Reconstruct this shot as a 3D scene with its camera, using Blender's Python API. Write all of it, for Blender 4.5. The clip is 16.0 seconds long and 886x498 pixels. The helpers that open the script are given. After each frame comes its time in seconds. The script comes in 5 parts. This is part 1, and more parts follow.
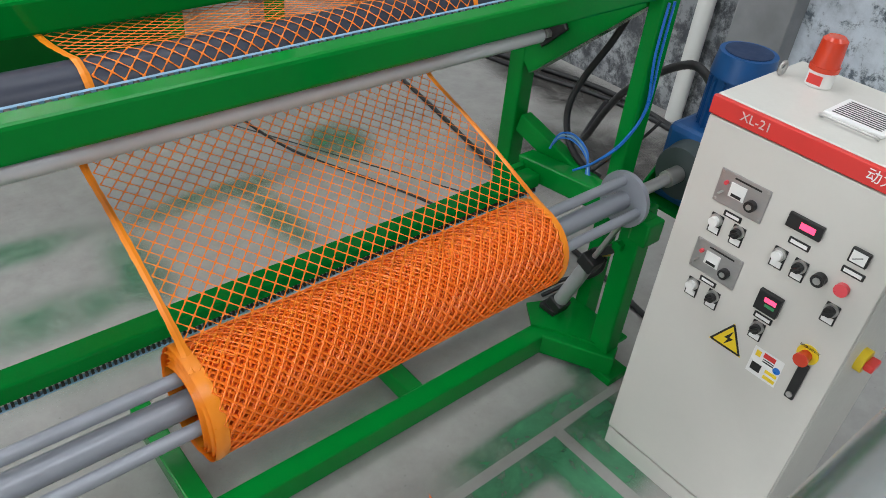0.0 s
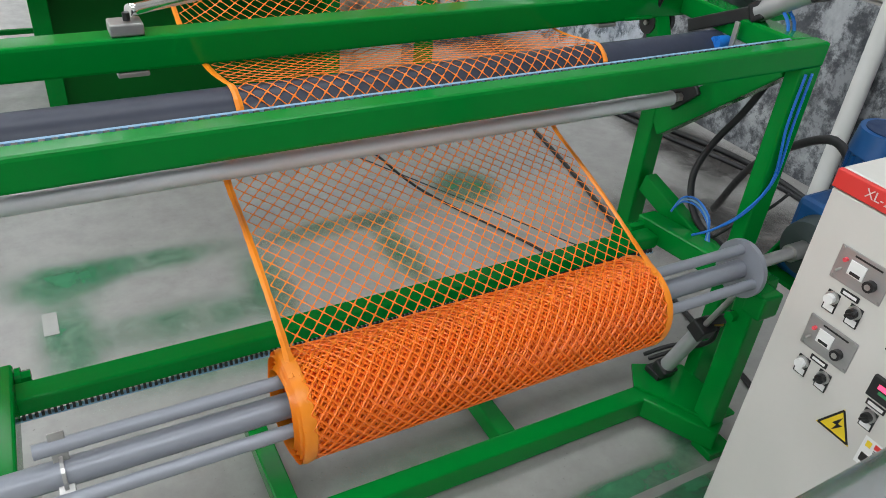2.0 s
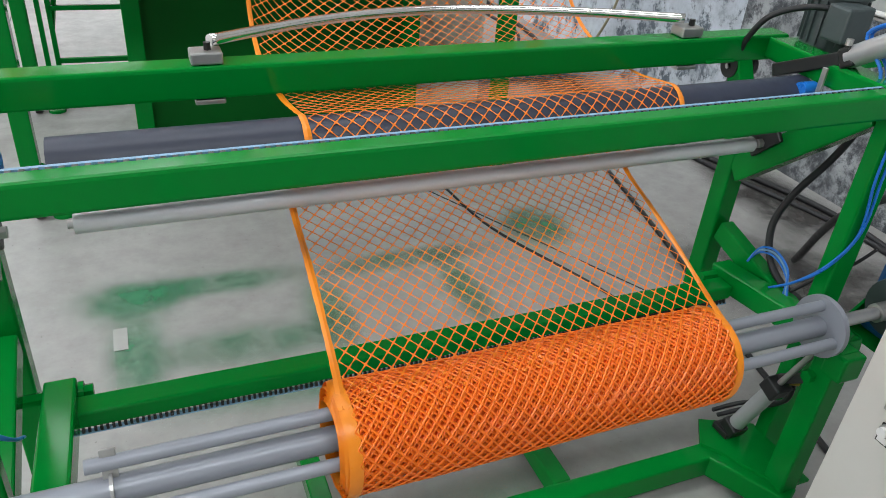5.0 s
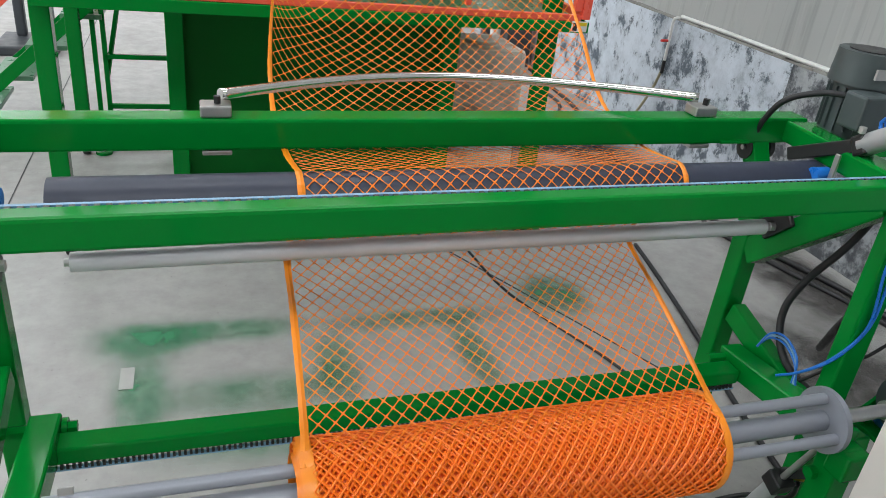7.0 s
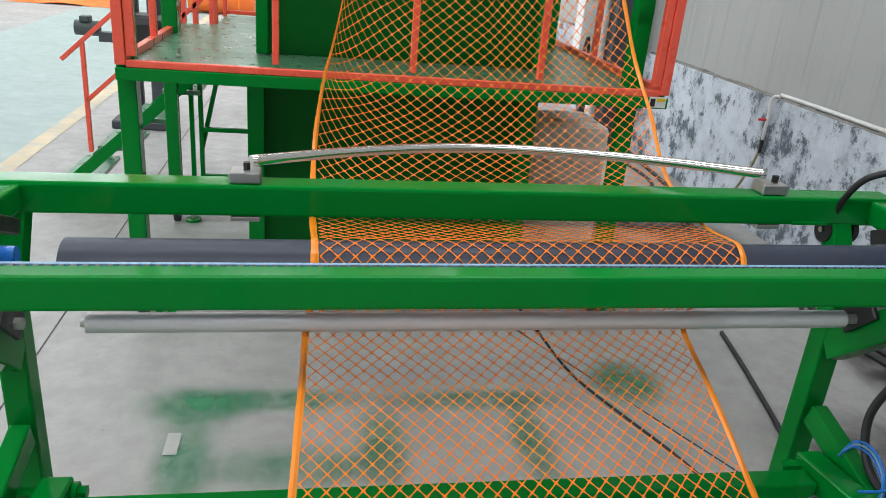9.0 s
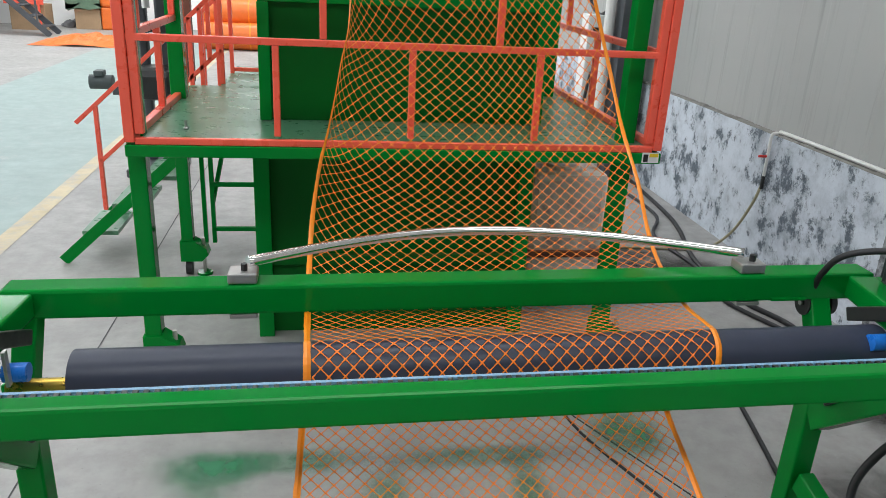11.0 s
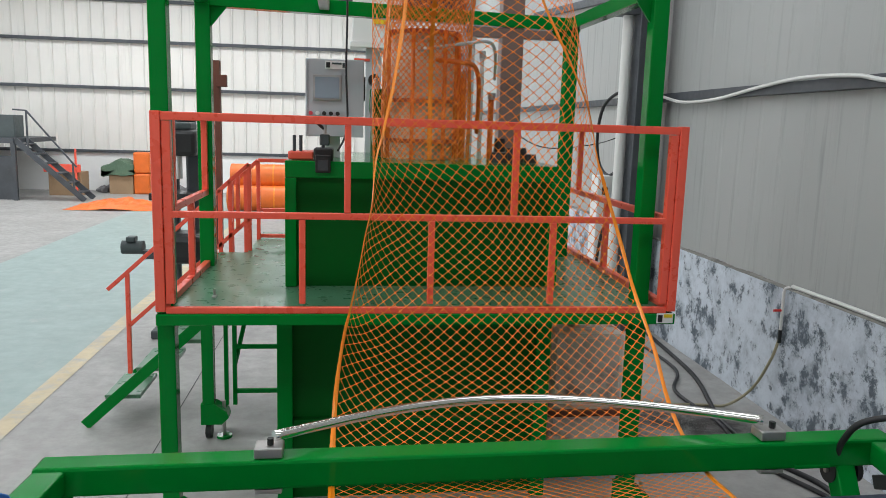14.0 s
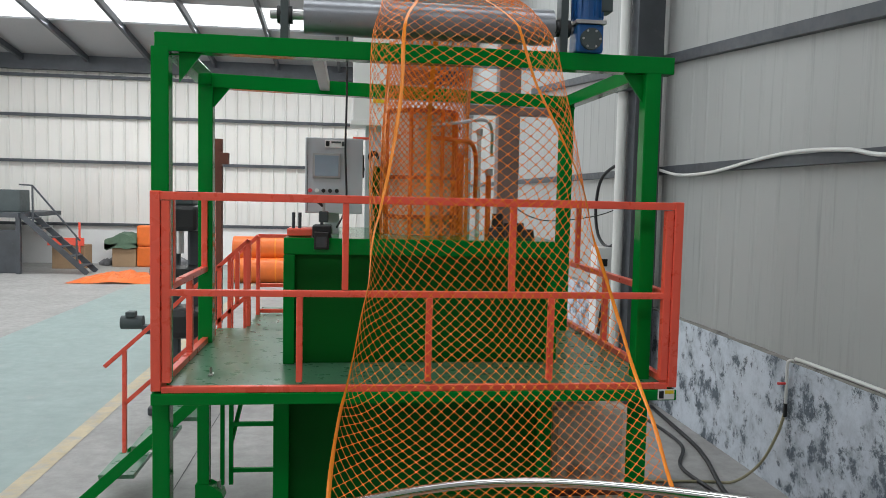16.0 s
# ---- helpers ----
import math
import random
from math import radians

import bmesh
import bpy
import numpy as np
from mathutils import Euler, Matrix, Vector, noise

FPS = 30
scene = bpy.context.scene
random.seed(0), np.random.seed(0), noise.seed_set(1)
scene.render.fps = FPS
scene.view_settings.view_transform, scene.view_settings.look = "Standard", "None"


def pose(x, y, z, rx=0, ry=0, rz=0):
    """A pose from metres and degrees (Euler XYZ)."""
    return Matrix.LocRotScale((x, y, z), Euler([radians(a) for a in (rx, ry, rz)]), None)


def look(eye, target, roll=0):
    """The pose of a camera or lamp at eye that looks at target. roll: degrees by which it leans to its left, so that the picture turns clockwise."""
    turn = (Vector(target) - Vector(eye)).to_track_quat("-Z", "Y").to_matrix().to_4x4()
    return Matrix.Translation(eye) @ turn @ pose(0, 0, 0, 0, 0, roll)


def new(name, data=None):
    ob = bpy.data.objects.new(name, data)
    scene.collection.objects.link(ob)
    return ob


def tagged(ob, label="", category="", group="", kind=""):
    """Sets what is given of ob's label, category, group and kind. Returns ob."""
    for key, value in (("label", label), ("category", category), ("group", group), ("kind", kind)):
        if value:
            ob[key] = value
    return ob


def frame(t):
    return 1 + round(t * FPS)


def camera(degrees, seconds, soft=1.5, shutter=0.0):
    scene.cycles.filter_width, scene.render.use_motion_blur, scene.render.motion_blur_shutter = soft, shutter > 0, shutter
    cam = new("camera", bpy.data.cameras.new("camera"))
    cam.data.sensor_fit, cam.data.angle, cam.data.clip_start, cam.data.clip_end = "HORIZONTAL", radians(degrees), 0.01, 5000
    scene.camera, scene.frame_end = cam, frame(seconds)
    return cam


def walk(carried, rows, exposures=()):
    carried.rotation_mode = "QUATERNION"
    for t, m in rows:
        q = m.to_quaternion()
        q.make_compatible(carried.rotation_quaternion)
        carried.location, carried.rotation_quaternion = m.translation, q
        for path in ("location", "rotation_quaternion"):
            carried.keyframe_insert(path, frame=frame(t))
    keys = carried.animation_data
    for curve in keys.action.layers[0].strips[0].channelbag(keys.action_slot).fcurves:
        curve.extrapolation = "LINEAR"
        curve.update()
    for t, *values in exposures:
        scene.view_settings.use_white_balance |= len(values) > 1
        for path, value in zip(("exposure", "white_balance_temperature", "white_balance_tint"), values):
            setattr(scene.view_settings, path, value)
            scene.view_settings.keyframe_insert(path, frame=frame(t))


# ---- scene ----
cam = camera(61.1, 16.0, soft=0.9)

PATH = [
    (0, (0.033, -0.082, 2.195), (1.138, 1.088, 1.007), 6.1),
    (0.5, (0.053, -0.117, 2.2), (1.111, 1.115, 1.032), 5.6),
    (1, (0.048, -0.149, 2.214), (1.009, 1.173, 1.061), 5.3),
    (1.5, (0.048, -0.172, 2.21), (0.976, 1.186, 1.072), 6.0),
    (2, (0.044, -0.189, 2.214), (0.902, 1.243, 1.113), 5.5),
    (2.5, (0.038, -0.2, 2.206), (0.826, 1.263, 1.094), 5.6),
    (3, (0.049, -0.2, 2.204), (0.857, 1.252, 1.09), 6.0),
    (3.5, (0.068, -0.203, 2.208), (0.858, 1.282, 1.125), 4.5),
    (4, (0.08, -0.187, 2.194), (0.853, 1.272, 1.066), 4.7),
    (4.5, (0.082, -0.18, 2.19), (0.797, 1.329, 1.09), 5.1),
    (5, (0.084, -0.171, 2.202), (0.788, 1.388, 1.165), 5.0),
    (5.2, (0.103, -0.185, 2.218), (0.799, 1.396, 1.209), 5.2),
    (7.3, (0.264, -0.219, 2.22), (0.856, 1.478, 1.343), 6.4),
    (7.5, (0.286, -0.212, 2.209), (0.863, 1.501, 1.352), 5.9),
    (8, (0.327, -0.198, 2.223), (0.872, 1.531, 1.378), 6.4),
    (8.5, (0.408, -0.171, 2.188), (0.737, 1.652, 1.434), 4.3),
    (8.7, (0.447, -0.156, 2.172), (0.786, 1.668, 1.425), 5.1),
    (10.8, (0.561, -0.178, 2.425), (0.86, 1.657, 1.689), 3.3),
    (11, (0.56, -0.189, 2.444), (0.853, 1.659, 1.738), 3.0),
    (11.5, (0.555, -0.216, 2.484), (0.847, 1.666, 1.874), 2.8),
    (12, (0.545, -0.226, 2.5), (0.829, 1.672, 1.938), 2.8),
    (12.5, (0.55, -0.238, 2.505), (0.809, 1.681, 2.006), 2.0),
    (13, (0.545, -0.247, 2.518), (0.809, 1.685, 2.073), 2.2),
    (13.5, (0.543, -0.259, 2.535), (0.789, 1.691, 2.164), 1.6),
    (14, (0.534, -0.27, 2.543), (0.781, 1.689, 2.22), 1.7),
    (14.5, (0.536, -0.279, 2.549), (0.817, 1.681, 2.264), 1.6),
    (15, (0.537, -0.284, 2.555), (0.799, 1.685, 2.324), 1.3),
    (15.5, (0.532, -0.287, 2.556), (0.779, 1.691, 2.395), 1.2),
    (16, (0.559, -0.273, 2.582), (0.798, 1.708, 2.443), 1.3),
]
walk(cam, [(t, look(e, a, r)) for t, e, a, r in PATH], exposures=[(0, -0.13), (1.5, -0.08), (5, -0.05), (8.5, -0.09), (11, -0.20), (13.5, -0.45), (16, -0.68)])

# ---------------------------------------------------------------- world and light
world = bpy.data.worlds.new("sky")
scene.world = world
world.use_nodes = True
sky = world.node_tree.nodes.new("ShaderNodeTexSky")
sky.sky_type = "NISHITA"
sky.sun_disc = False
sky.sun_elevation, sky.sun_rotation = radians(50), radians(200)
world.node_tree.links.new(sky.outputs[0], world.node_tree.nodes["Background"].inputs[0])
world.node_tree.nodes["Background"].inputs[1].default_value = 0.1


def area(name, x, y, z, sx, sy, watts, colour, rx=0, ry=0):
    """Daylight of a skylight opening, and of the lamps added on the aisle side."""
    d = bpy.data.lights.new(name, "AREA")
    d.shape, d.size, d.size_y, d.energy, d.color = "RECTANGLE", sx, sy, watts, colour
    ob = new(name, d)
    ob.matrix_world = pose(x, y, z, rx, ry, 0)
    return ob


ROOF_Y, ROOF_Z, SLOPE = 27.0, 7.0, 0.13      # back eave and pitch


def roof_z(y):
    return ROOF_Z + SLOPE * (ROOF_Y - y) if y > 9 else ROOF_Z + SLOPE * (y + 9)


DAY = (0.93, 0.97, 1.0)
for y0, watts in ((22.4, 1050), (15.0, 680), (9.0, 330), (3.0, 330), (-3.0, 400)):
    area("skylight_lamp", -4.0, y0, roof_z(y0) - 0.25, 15.0, 1.6, watts, DAY)
# lamps added to fill the aisle side with daylight; no gate is built there
area("aisle_fill_lamp", -13.6, 2.0, 2.6, 4.6, 9.0, 450, DAY, 0, -90)
area("aisle_fill_lamp", -13.6, 17.0, 2.6, 4.6, 9.0, 480, DAY, 0, -90)


# ---------------------------------------------------------------- materials
def ramp(nt, fac, stops):
    n = nt.nodes.new("ShaderNodeValToRGB")
    el = n.color_ramp.elements
    while len(el) < len(stops):
        el.new(0.5)
    for e, (p, c) in zip(el, stops):
        e.position, e.color = p, (*c, 1)
    nt.links.new(fac, n.inputs[0])
    return n.outputs[0]


def noise_tex(nt, vec, scale, detail=4, rough=0.55, dist=0.0):
    n = nt.nodes.new("ShaderNodeTexNoise")
    n.inputs["Scale"].default_value, n.inputs["Detail"].default_value = scale, detail
    n.inputs["Roughness"].default_value, n.inputs["Distortion"].default_value = rough, dist
    nt.links.new(vec, n.inputs["Vector"])
    return n.outputs[0]


def mixed(nt, fac, a, b):
    n = nt.nodes.new("ShaderNodeMix")
    n.data_type = "RGBA"
    for sock, v in ((n.inputs[0], fac), (n.inputs[6], a), (n.inputs[7], b)):
        if isinstance(v, (int, float)):
            sock.default_value = v
        elif isinstance(v, tuple):
            sock.default_value = (*v, 1)
        else:
            nt.links.new(v, sock)
    return n.outputs[2]


def coords(nt, stretch=(1, 1, 1)):
    g = nt.nodes.new("ShaderNodeNewGeometry")
    m = nt.nodes.new("ShaderNodeMapping")
    m.inputs["Scale"].default_value = stretch
    nt.links.new(g.outputs["Position"], m.inputs["Vector"])
    return m.outputs[0]


def bump(nt, bsdf, height, strength, distance):
    b = nt.nodes.new("ShaderNodeBump")
    b.inputs["Strength"].default_value, b.inputs["Distance"].default_value = strength, distance
    nt.links.new(height, b.inputs["Height"])
    nt.links.new(b.outputs[0], bsdf.inputs["Normal"])


def material(name, colour, rough=0.5, metal=0.0, vary=0.12, grain=18.0, dirt=None, dirt_at=0.62, bumpy=0.0, coat=0.0, stretch=(1, 1, 1), spec=0.5):
    """A painted, metal or plastic surface with two scales of variation."""
    m = bpy.data.materials.new(name)
    m.use_nodes = True
    nt = m.node_tree
    p = nt.nodes["Principled BSDF"]
    v = coords(nt, stretch)
    big = noise_tex(nt, v, 1.7, 5, 0.6)
    fine = noise_tex(nt, v, grain, 6, 0.65)
    lo = tuple(c * (1 - vary) for c in colour)
    hi = tuple(min(1, c * (1 + vary)) for c in colour)
    c = ramp(nt, big, [(0.3, lo), (0.7, hi)])
    c = mixed(nt, ramp(nt, fine, [(0.35, (0, 0, 0)), (0.75, (0.35, 0.35, 0.35))]), c, lo)
    if dirt:
        d = ramp(nt, noise_tex(nt, v, 3.1, 8, 0.7, 0.4), [(dirt_at, (0, 0, 0)), (dirt_at + 0.16, (1, 1, 1))])
        c = mixed(nt, d, c, dirt)
    nt.links.new(c, p.inputs["Base Color"])
    r = ramp(nt, fine, [(0.3, (rough * 0.8,) * 3), (0.8, (min(1, rough * 1.3),) * 3)])
    nt.links.new(r, p.inputs["Roughness"])
    p.inputs["Metallic"].default_value = metal
    p.inputs["Specular IOR Level"].default_value = spec
    p.inputs["Coat Weight"].default_value = coat
    p.inputs["Coat Roughness"].default_value = 0.12
    if bumpy:
        bump(nt, p, fine, bumpy, 0.004)
    return m


GREEN = material("green_gloss_paint", (0.0008, 0.208, 0.027), 0.12, vary=0.05, grain=4, spec=0.13)
GREEN_DULL = material("green_housing_paint", (0.002, 0.112, 0.014), 0.40, vary=0.08, grain=4, dirt=(0.004, 0.06, 0.012), dirt_at=0.70, spec=0.12)
DECK = material("green_deck_paint", (0.080, 0.220, 0.125), 0.30, vary=0.18, grain=12, dirt=(0.05, 0.12, 0.075), dirt_at=0.58, bumpy=0.15)
RED = material("red_rail_paint", (0.95, 0.118, 0.070), 0.30, vary=0.07, grain=10, bumpy=0.04)
ORANGE = material("orange_plastic", (1.0, 0.190, 0.010), 0.34, vary=0.09, grain=30)
ORANGE_NET = material("orange_net_strand", (0.92, 0.225, 0.008), 0.38, vary=0.09, grain=30)
ORANGE_EDGE = material("orange_edge_band", (0.92, 0.265, 0.010), 0.33, vary=0.10, grain=40)
NAVY = material("navy_rubber", (0.028, 0.034, 0.060), 0.42, vary=0.16, grain=22, dirt=(0.055, 0.058, 0.075), dirt_at=0.64)
ALU = material("aluminium_tube", (0.64, 0.64, 0.66), 0.40, 0.2, vary=0.10, grain=26, dirt=(0.24, 0.24, 0.26), dirt_at=0.70)
GREYPAINT = material("grey_shaft_paint", (0.31, 0.325, 0.37), 0.36, 0.15, vary=0.08, grain=14, dirt=(0.20, 0.20, 0.23), dirt_at=0.68)
CYLINDER = material("anodised_cylinder", (0.42, 0.43, 0.44), 0.34, 0.4, vary=0.08, grain=30)
CHROME = material("polished_steel", (0.74, 0.72, 0.70), 0.13, 1.0, vary=0.05, grain=30)
STEEL = material("machined_steel", (0.48, 0.47, 0.46), 0.35, 0.75, vary=0.15, grain=40, dirt=(0.12, 0.11, 0.10), dirt_at=0.62)
BLACK = material("black_plastic", (0.014, 0.014, 0.015), 0.42, vary=0.2, grain=25)
RUBBER = material("cable_rubber", (0.014, 0.014, 0.016), 0.50, vary=0.25, grain=30, dirt=(0.04, 0.038, 0.036), dirt_at=0.66)
MOTORGREY = material("motor_grey_paint", (0.055, 0.072, 0.074), 0.5, vary=0.2, grain=14, dirt=(0.11, 0.11, 0.10), dirt_at=0.66)
BLUE = material("blue_motor_paint", (0.008, 0.085, 0.27), 0.38, vary=0.2, grain=16, dirt=(0.05, 0.10, 0.17), dirt_at=0.66, bumpy=0.1)
BLUEHOSE = material("blue_air_hose", (0.015, 0.17, 0.62), 0.3, vary=0.08)
RACKBLUE = material("blue_rack_plastic", (0.20, 0.36, 0.52), 0.45, vary=0.12)
BRASS = material("brass", (0.58, 0.39, 0.08), 0.28, 1.0, vary=0.12)
CREAM = material("cream_cabinet_paint", (0.60, 0.585, 0.55), 0.38, vary=0.03, grain=60, bumpy=0.03)
STRIPE = material("red_stripe_paint", (0.66, 0.040, 0.035), 0.35, vary=0.05)
WHITE = material("white_plastic", (0.80, 0.80, 0.79), 0.4, vary=0.04)
YELLOW = material("yellow_label", (0.83, 0.60, 0.02), 0.4, vary=0.05)
PLATE = material("brushed_plate", (0.42, 0.41, 0.41), 0.4, 0.6, vary=0.10, grain=60, stretch=(1, 1, 6))
LAMPRED = material("red_lamp_plastic", (0.60, 0.045, 0.015), 0.22, vary=0.10, coat=0.3)
PINK = material("red_button", (0.78, 0.08, 0.10), 0.3, vary=0.05)
GREYBOX = material("grey_panel_paint", (0.48, 0.50, 0.53), 0.4, vary=0.06)
DARKSTEEL = material("dark_column_paint", (0.055, 0.062, 0.072), 0.5, vary=0.25, grain=9, dirt=(0.10, 0.10, 0.10), dirt_at=0.62)
PVC = material("white_pvc", (0.72, 0.72, 0.70), 0.35, vary=0.06, dirt=(0.5, 0.49, 0.46), dirt_at=0.66)
RUST = material("rusty_brown_paint", (0.17, 0.055, 0.035), 0.6, vary=0.3, grain=20)
CARD = material("cardboard", (0.36, 0.24, 0.14), 0.8, vary=0.15)
TARP = material("green_tarp", (0.10, 0.17, 0.11), 0.7, vary=0.25)
ORANGEPAINT = material("orange_machine", (0.80, 0.16, 0.02), 0.45, vary=0.15, grain=8)
GLASSGREY = material("panel_screen", (0.30, 0.36, 0.43), 0.12, vary=0.08)


def floor_material():
    m = bpy.data.materials.new("concrete_floor")
    m.use_nodes = True
    nt = m.node_tree
    p = nt.nodes["Principled BSDF"]
    v = coords(nt)
    a = noise_tex(nt, v, 0.9, 8, 0.65, 0.3)
    b = noise_tex(nt, v, 7.0, 9, 0.7)
    c = ramp(nt, a, [(0.3, (0.30, 0.292, 0.28)), (0.52, (0.365, 0.358, 0.345)), (0.72, (0.42, 0.412, 0.40))])
    c = mixed(nt, ramp(nt, b, [(0.40, (0, 0, 0)), (0.72, (0.55, 0.55, 0.55))]), c, (0.25, 0.24, 0.228))
    speck = noise_tex(nt, v, 46, 4, 0.6)
    c = mixed(nt, ramp(nt, speck, [(0.66, (0, 0, 0)), (0.74, (0.6, 0.6, 0.6))]), c, (0.14, 0.135, 0.13))
    nt.links.new(c, p.inputs["Base Color"])
    nt.links.new(ramp(nt, b, [(0.3, (0.42,) * 3), (0.75, (0.7,) * 3)]), p.inputs["Roughness"])
    bump(nt, p, b, 0.12, 0.004)
    return m


FLOOR = floor_material()


def overspray(name, colour, soft):
    """Thin paint dust, oil and floor shade: shows the concrete through, in ragged patches."""
    m = bpy.data.materials.new(name)
    m.use_nodes = True
    nt = m.node_tree
    p = nt.nodes["Principled BSDF"]
    v = coords(nt)
    p.inputs["Base Color"].default_value = (*colour, 1)
    p.inputs["Roughness"].default_value = 0.7
    at = nt.nodes.new("ShaderNodeAttribute")
    at.attribute_name = "cover"
    n = noise_tex(nt, v, 5.0, 7, 0.65, 0.5)
    mul = nt.nodes.new("ShaderNodeMath")
    mul.operation = "MULTIPLY"
    nt.links.new(at.outputs["Fac"], mul.inputs[0])
    nt.links.new(ramp(nt, n, [(0.3, (soft * 0.35,) * 3), (0.65, (1, 1, 1))]), mul.inputs[1])
    nt.links.new(mul.outputs[0], p.inputs["Alpha"])
    return m


SPRAY = overspray("green_overspray", (0.055, 0.27, 0.13), 0.8)
TEAL = material("teal_floor_paint", (0.29, 0.375, 0.36), 0.45, vary=0.10, grain=6, dirt=(0.36, 0.40, 0.38), dirt_at=0.58)
YLINE = material("faded_yellow_line", (0.56, 0.47, 0.31), 0.6, vary=0.15, grain=9, dirt=(0.42, 0.41, 0.39), dirt_at=0.48)


def plaster_material(name, base, peel, amount):
    """Whitewash that has flaked off a damp wall."""
    m = bpy.data.materials.new(name)
    m.use_nodes = True
    nt = m.node_tree
    p = nt.nodes["Principled BSDF"]
    v = coords(nt, (1, 1, 0.95))
    big = noise_tex(nt, v, 1.3, 6, 0.62, 0.1)
    mid = noise_tex(nt, v, 4.6, 12, 0.70, 0.1)
    fine = noise_tex(nt, v, 30, 8, 0.75)
    speck = noise_tex(nt, coords(nt, (1, 1, 0.9)), 6.5, 12, 0.76, 0.1)
    add = nt.nodes.new("ShaderNodeMath")
    add.operation = "MULTIPLY_ADD"
    nt.links.new(big, add.inputs[0])
    add.inputs[1].default_value = 0.75
    nt.links.new(mid, add.inputs[2])
    dark = nt.nodes.new("ShaderNodeMath")
    dark.operation = "MULTIPLY_ADD"
    nt.links.new(add.outputs[0], dark.inputs[0])
    dark.inputs[1].default_value = 0.45
    nt.links.new(speck, dark.inputs[2])
    grey = tuple(0.45 * c + 0.55 * d for c, d in zip(base, peel))
    smear = ramp(nt, add.outputs[0], [(amount - 0.16, (0, 0, 0)), (amount - 0.03, (0.38,) * 3), (amount + 0.02, (0.62,) * 3), (amount + 0.12, (1, 1, 1))])
    flake = ramp(nt, dark.outputs[0], [(amount * 0.45 + 0.50, (0, 0, 0)), (amount * 0.45 + 0.55, (0.55,) * 3), (amount * 0.45 + 0.62, (1, 1, 1))])
    paint = mixed(nt, ramp(nt, fine, [(0.5, (0, 0, 0)), (0.75, (0.45,) * 3)]), base, tuple(c * 0.7 for c in base))
    bare = ramp(nt, fine, [(0.3, tuple(c * 0.45 for c in peel)), (0.7, peel)])
    nt.links.new(mixed(nt, flake, mixed(nt, smear, paint, grey), bare), p.inputs["Base Color"])
    p.inputs["Roughness"].default_value = 0.85
    bump(nt, p, dark.outputs[0], 0.4, 0.01)
    return m


PLASTER = plaster_material("flaking_whitewash", (0.63, 0.68, 0.75), (0.16, 0.19, 0.23), 0.935)
PLASTER_DARK = plaster_material("flaking_whitewash_bare", (0.46, 0.48, 0.50), (0.09, 0.097, 0.11), 0.76)


def sheet_material(name, colour, streak):
    m = bpy.data.materials.new(name)
    m.use_nodes = True
    nt = m.node_tree
    p = nt.nodes["Principled BSDF"]
    v = coords(nt, (7, 7, 0.35))
    s = noise_tex(nt, v, 1.6, 6, 0.6)
    big = noise_tex(nt, coords(nt), 0.5, 4)
    c = ramp(nt, big, [(0.3, tuple(x * 0.92 for x in colour)), (0.7, colour)])
    c = mixed(nt, ramp(nt, s, [(0.55, (0, 0, 0)), (0.78, (streak,) * 3)]), c, tuple(x * 0.55 for x in colour))
    nt.links.new(c, p.inputs["Base Color"])
    p.inputs["Roughness"].default_value = 0.45
    return m


SHEET = sheet_material("grey_wall_sheet", (0.41, 0.42, 0.41), 0.75)
SHEETFAR = sheet_material("cream_wall_sheet", (0.77, 0.75, 0.71), 0.35)
ROOFMAT = sheet_material("roof_sheet", (0.33, 0.34, 0.35), 0.3)


def glow(name, colour, strength):
    m = bpy.data.materials.new(name)
    m.use_nodes = True
    p = m.node_tree.nodes["Principled BSDF"]
    p.inputs["Base Color"].default_value = (*colour, 1)
    p.inputs["Emission Color"].default_value = (*colour, 1)
    p.inputs["Emission Strength"].default_value = strength
    return m


SKYLIGHT = glow("translucent_skylight", (0.95, 0.98, 1.0), 2.2)
DIGITS = glow("led_digits", (1.0, 0.06, 0.16), 1.6)


# ---------------------------------------------------------------- mesh helpers
def box(bm, x0, y0, z0, x1, y1, z1, bevel=0.0):
    r = bmesh.ops.create_cube(bm, size=1.0, matrix=Matrix.Translation(((x0 + x1) / 2, (y0 + y1) / 2, (z0 + z1) / 2)) @ Matrix.Diagonal((abs(x1 - x0), abs(y1 - y0), abs(z1 - z0), 1)))
    if bevel:
        es = list({e for v in r["verts"] for e in v.link_edges})
        bmesh.ops.bevel(bm, geom=es, offset=bevel, segments=2, affect="EDGES", profile=0.5)
    return bm


def cyl(bm, a, b, r, seg=20, r2=None, caps=True):
    a, b = Vector(a), Vector(b)
    d = b - a
    m = Matrix.Translation((a + b) / 2) @ d.to_track_quat("Z", "Y").to_matrix().to_4x4()
    bmesh.ops.create_cone(bm, cap_ends=caps, segments=seg, radius1=r, radius2=r if r2 is None else r2, depth=d.length, matrix=m)
    return bm


def bar(bm, a, b, w, h, bevel=0.004, up=(0, 0, 1)):
    """A square tube from a to b, w across and h along up."""
    a, b = Vector(a), Vector(b)
    d = (b - a)
    z = d.normalized()
    x = z.cross(Vector(up))
    x = x.normalized() if x.length > 1e-4 else Vector((1, 0, 0))
    y = x.cross(z) * -1
    m = Matrix((x, y, z)).transposed().to_4x4()
    m.translation = (a + b) / 2
    r = bmesh.ops.create_cube(bm, size=1.0, matrix=m @ Matrix.Diagonal((w, h, d.length, 1)))
    if bevel:
        es = list({e for v in r["verts"] for e in v.link_edges})
        bmesh.ops.bevel(bm, geom=es, offset=bevel, segments=2, affect="EDGES", profile=0.5)
    return bm


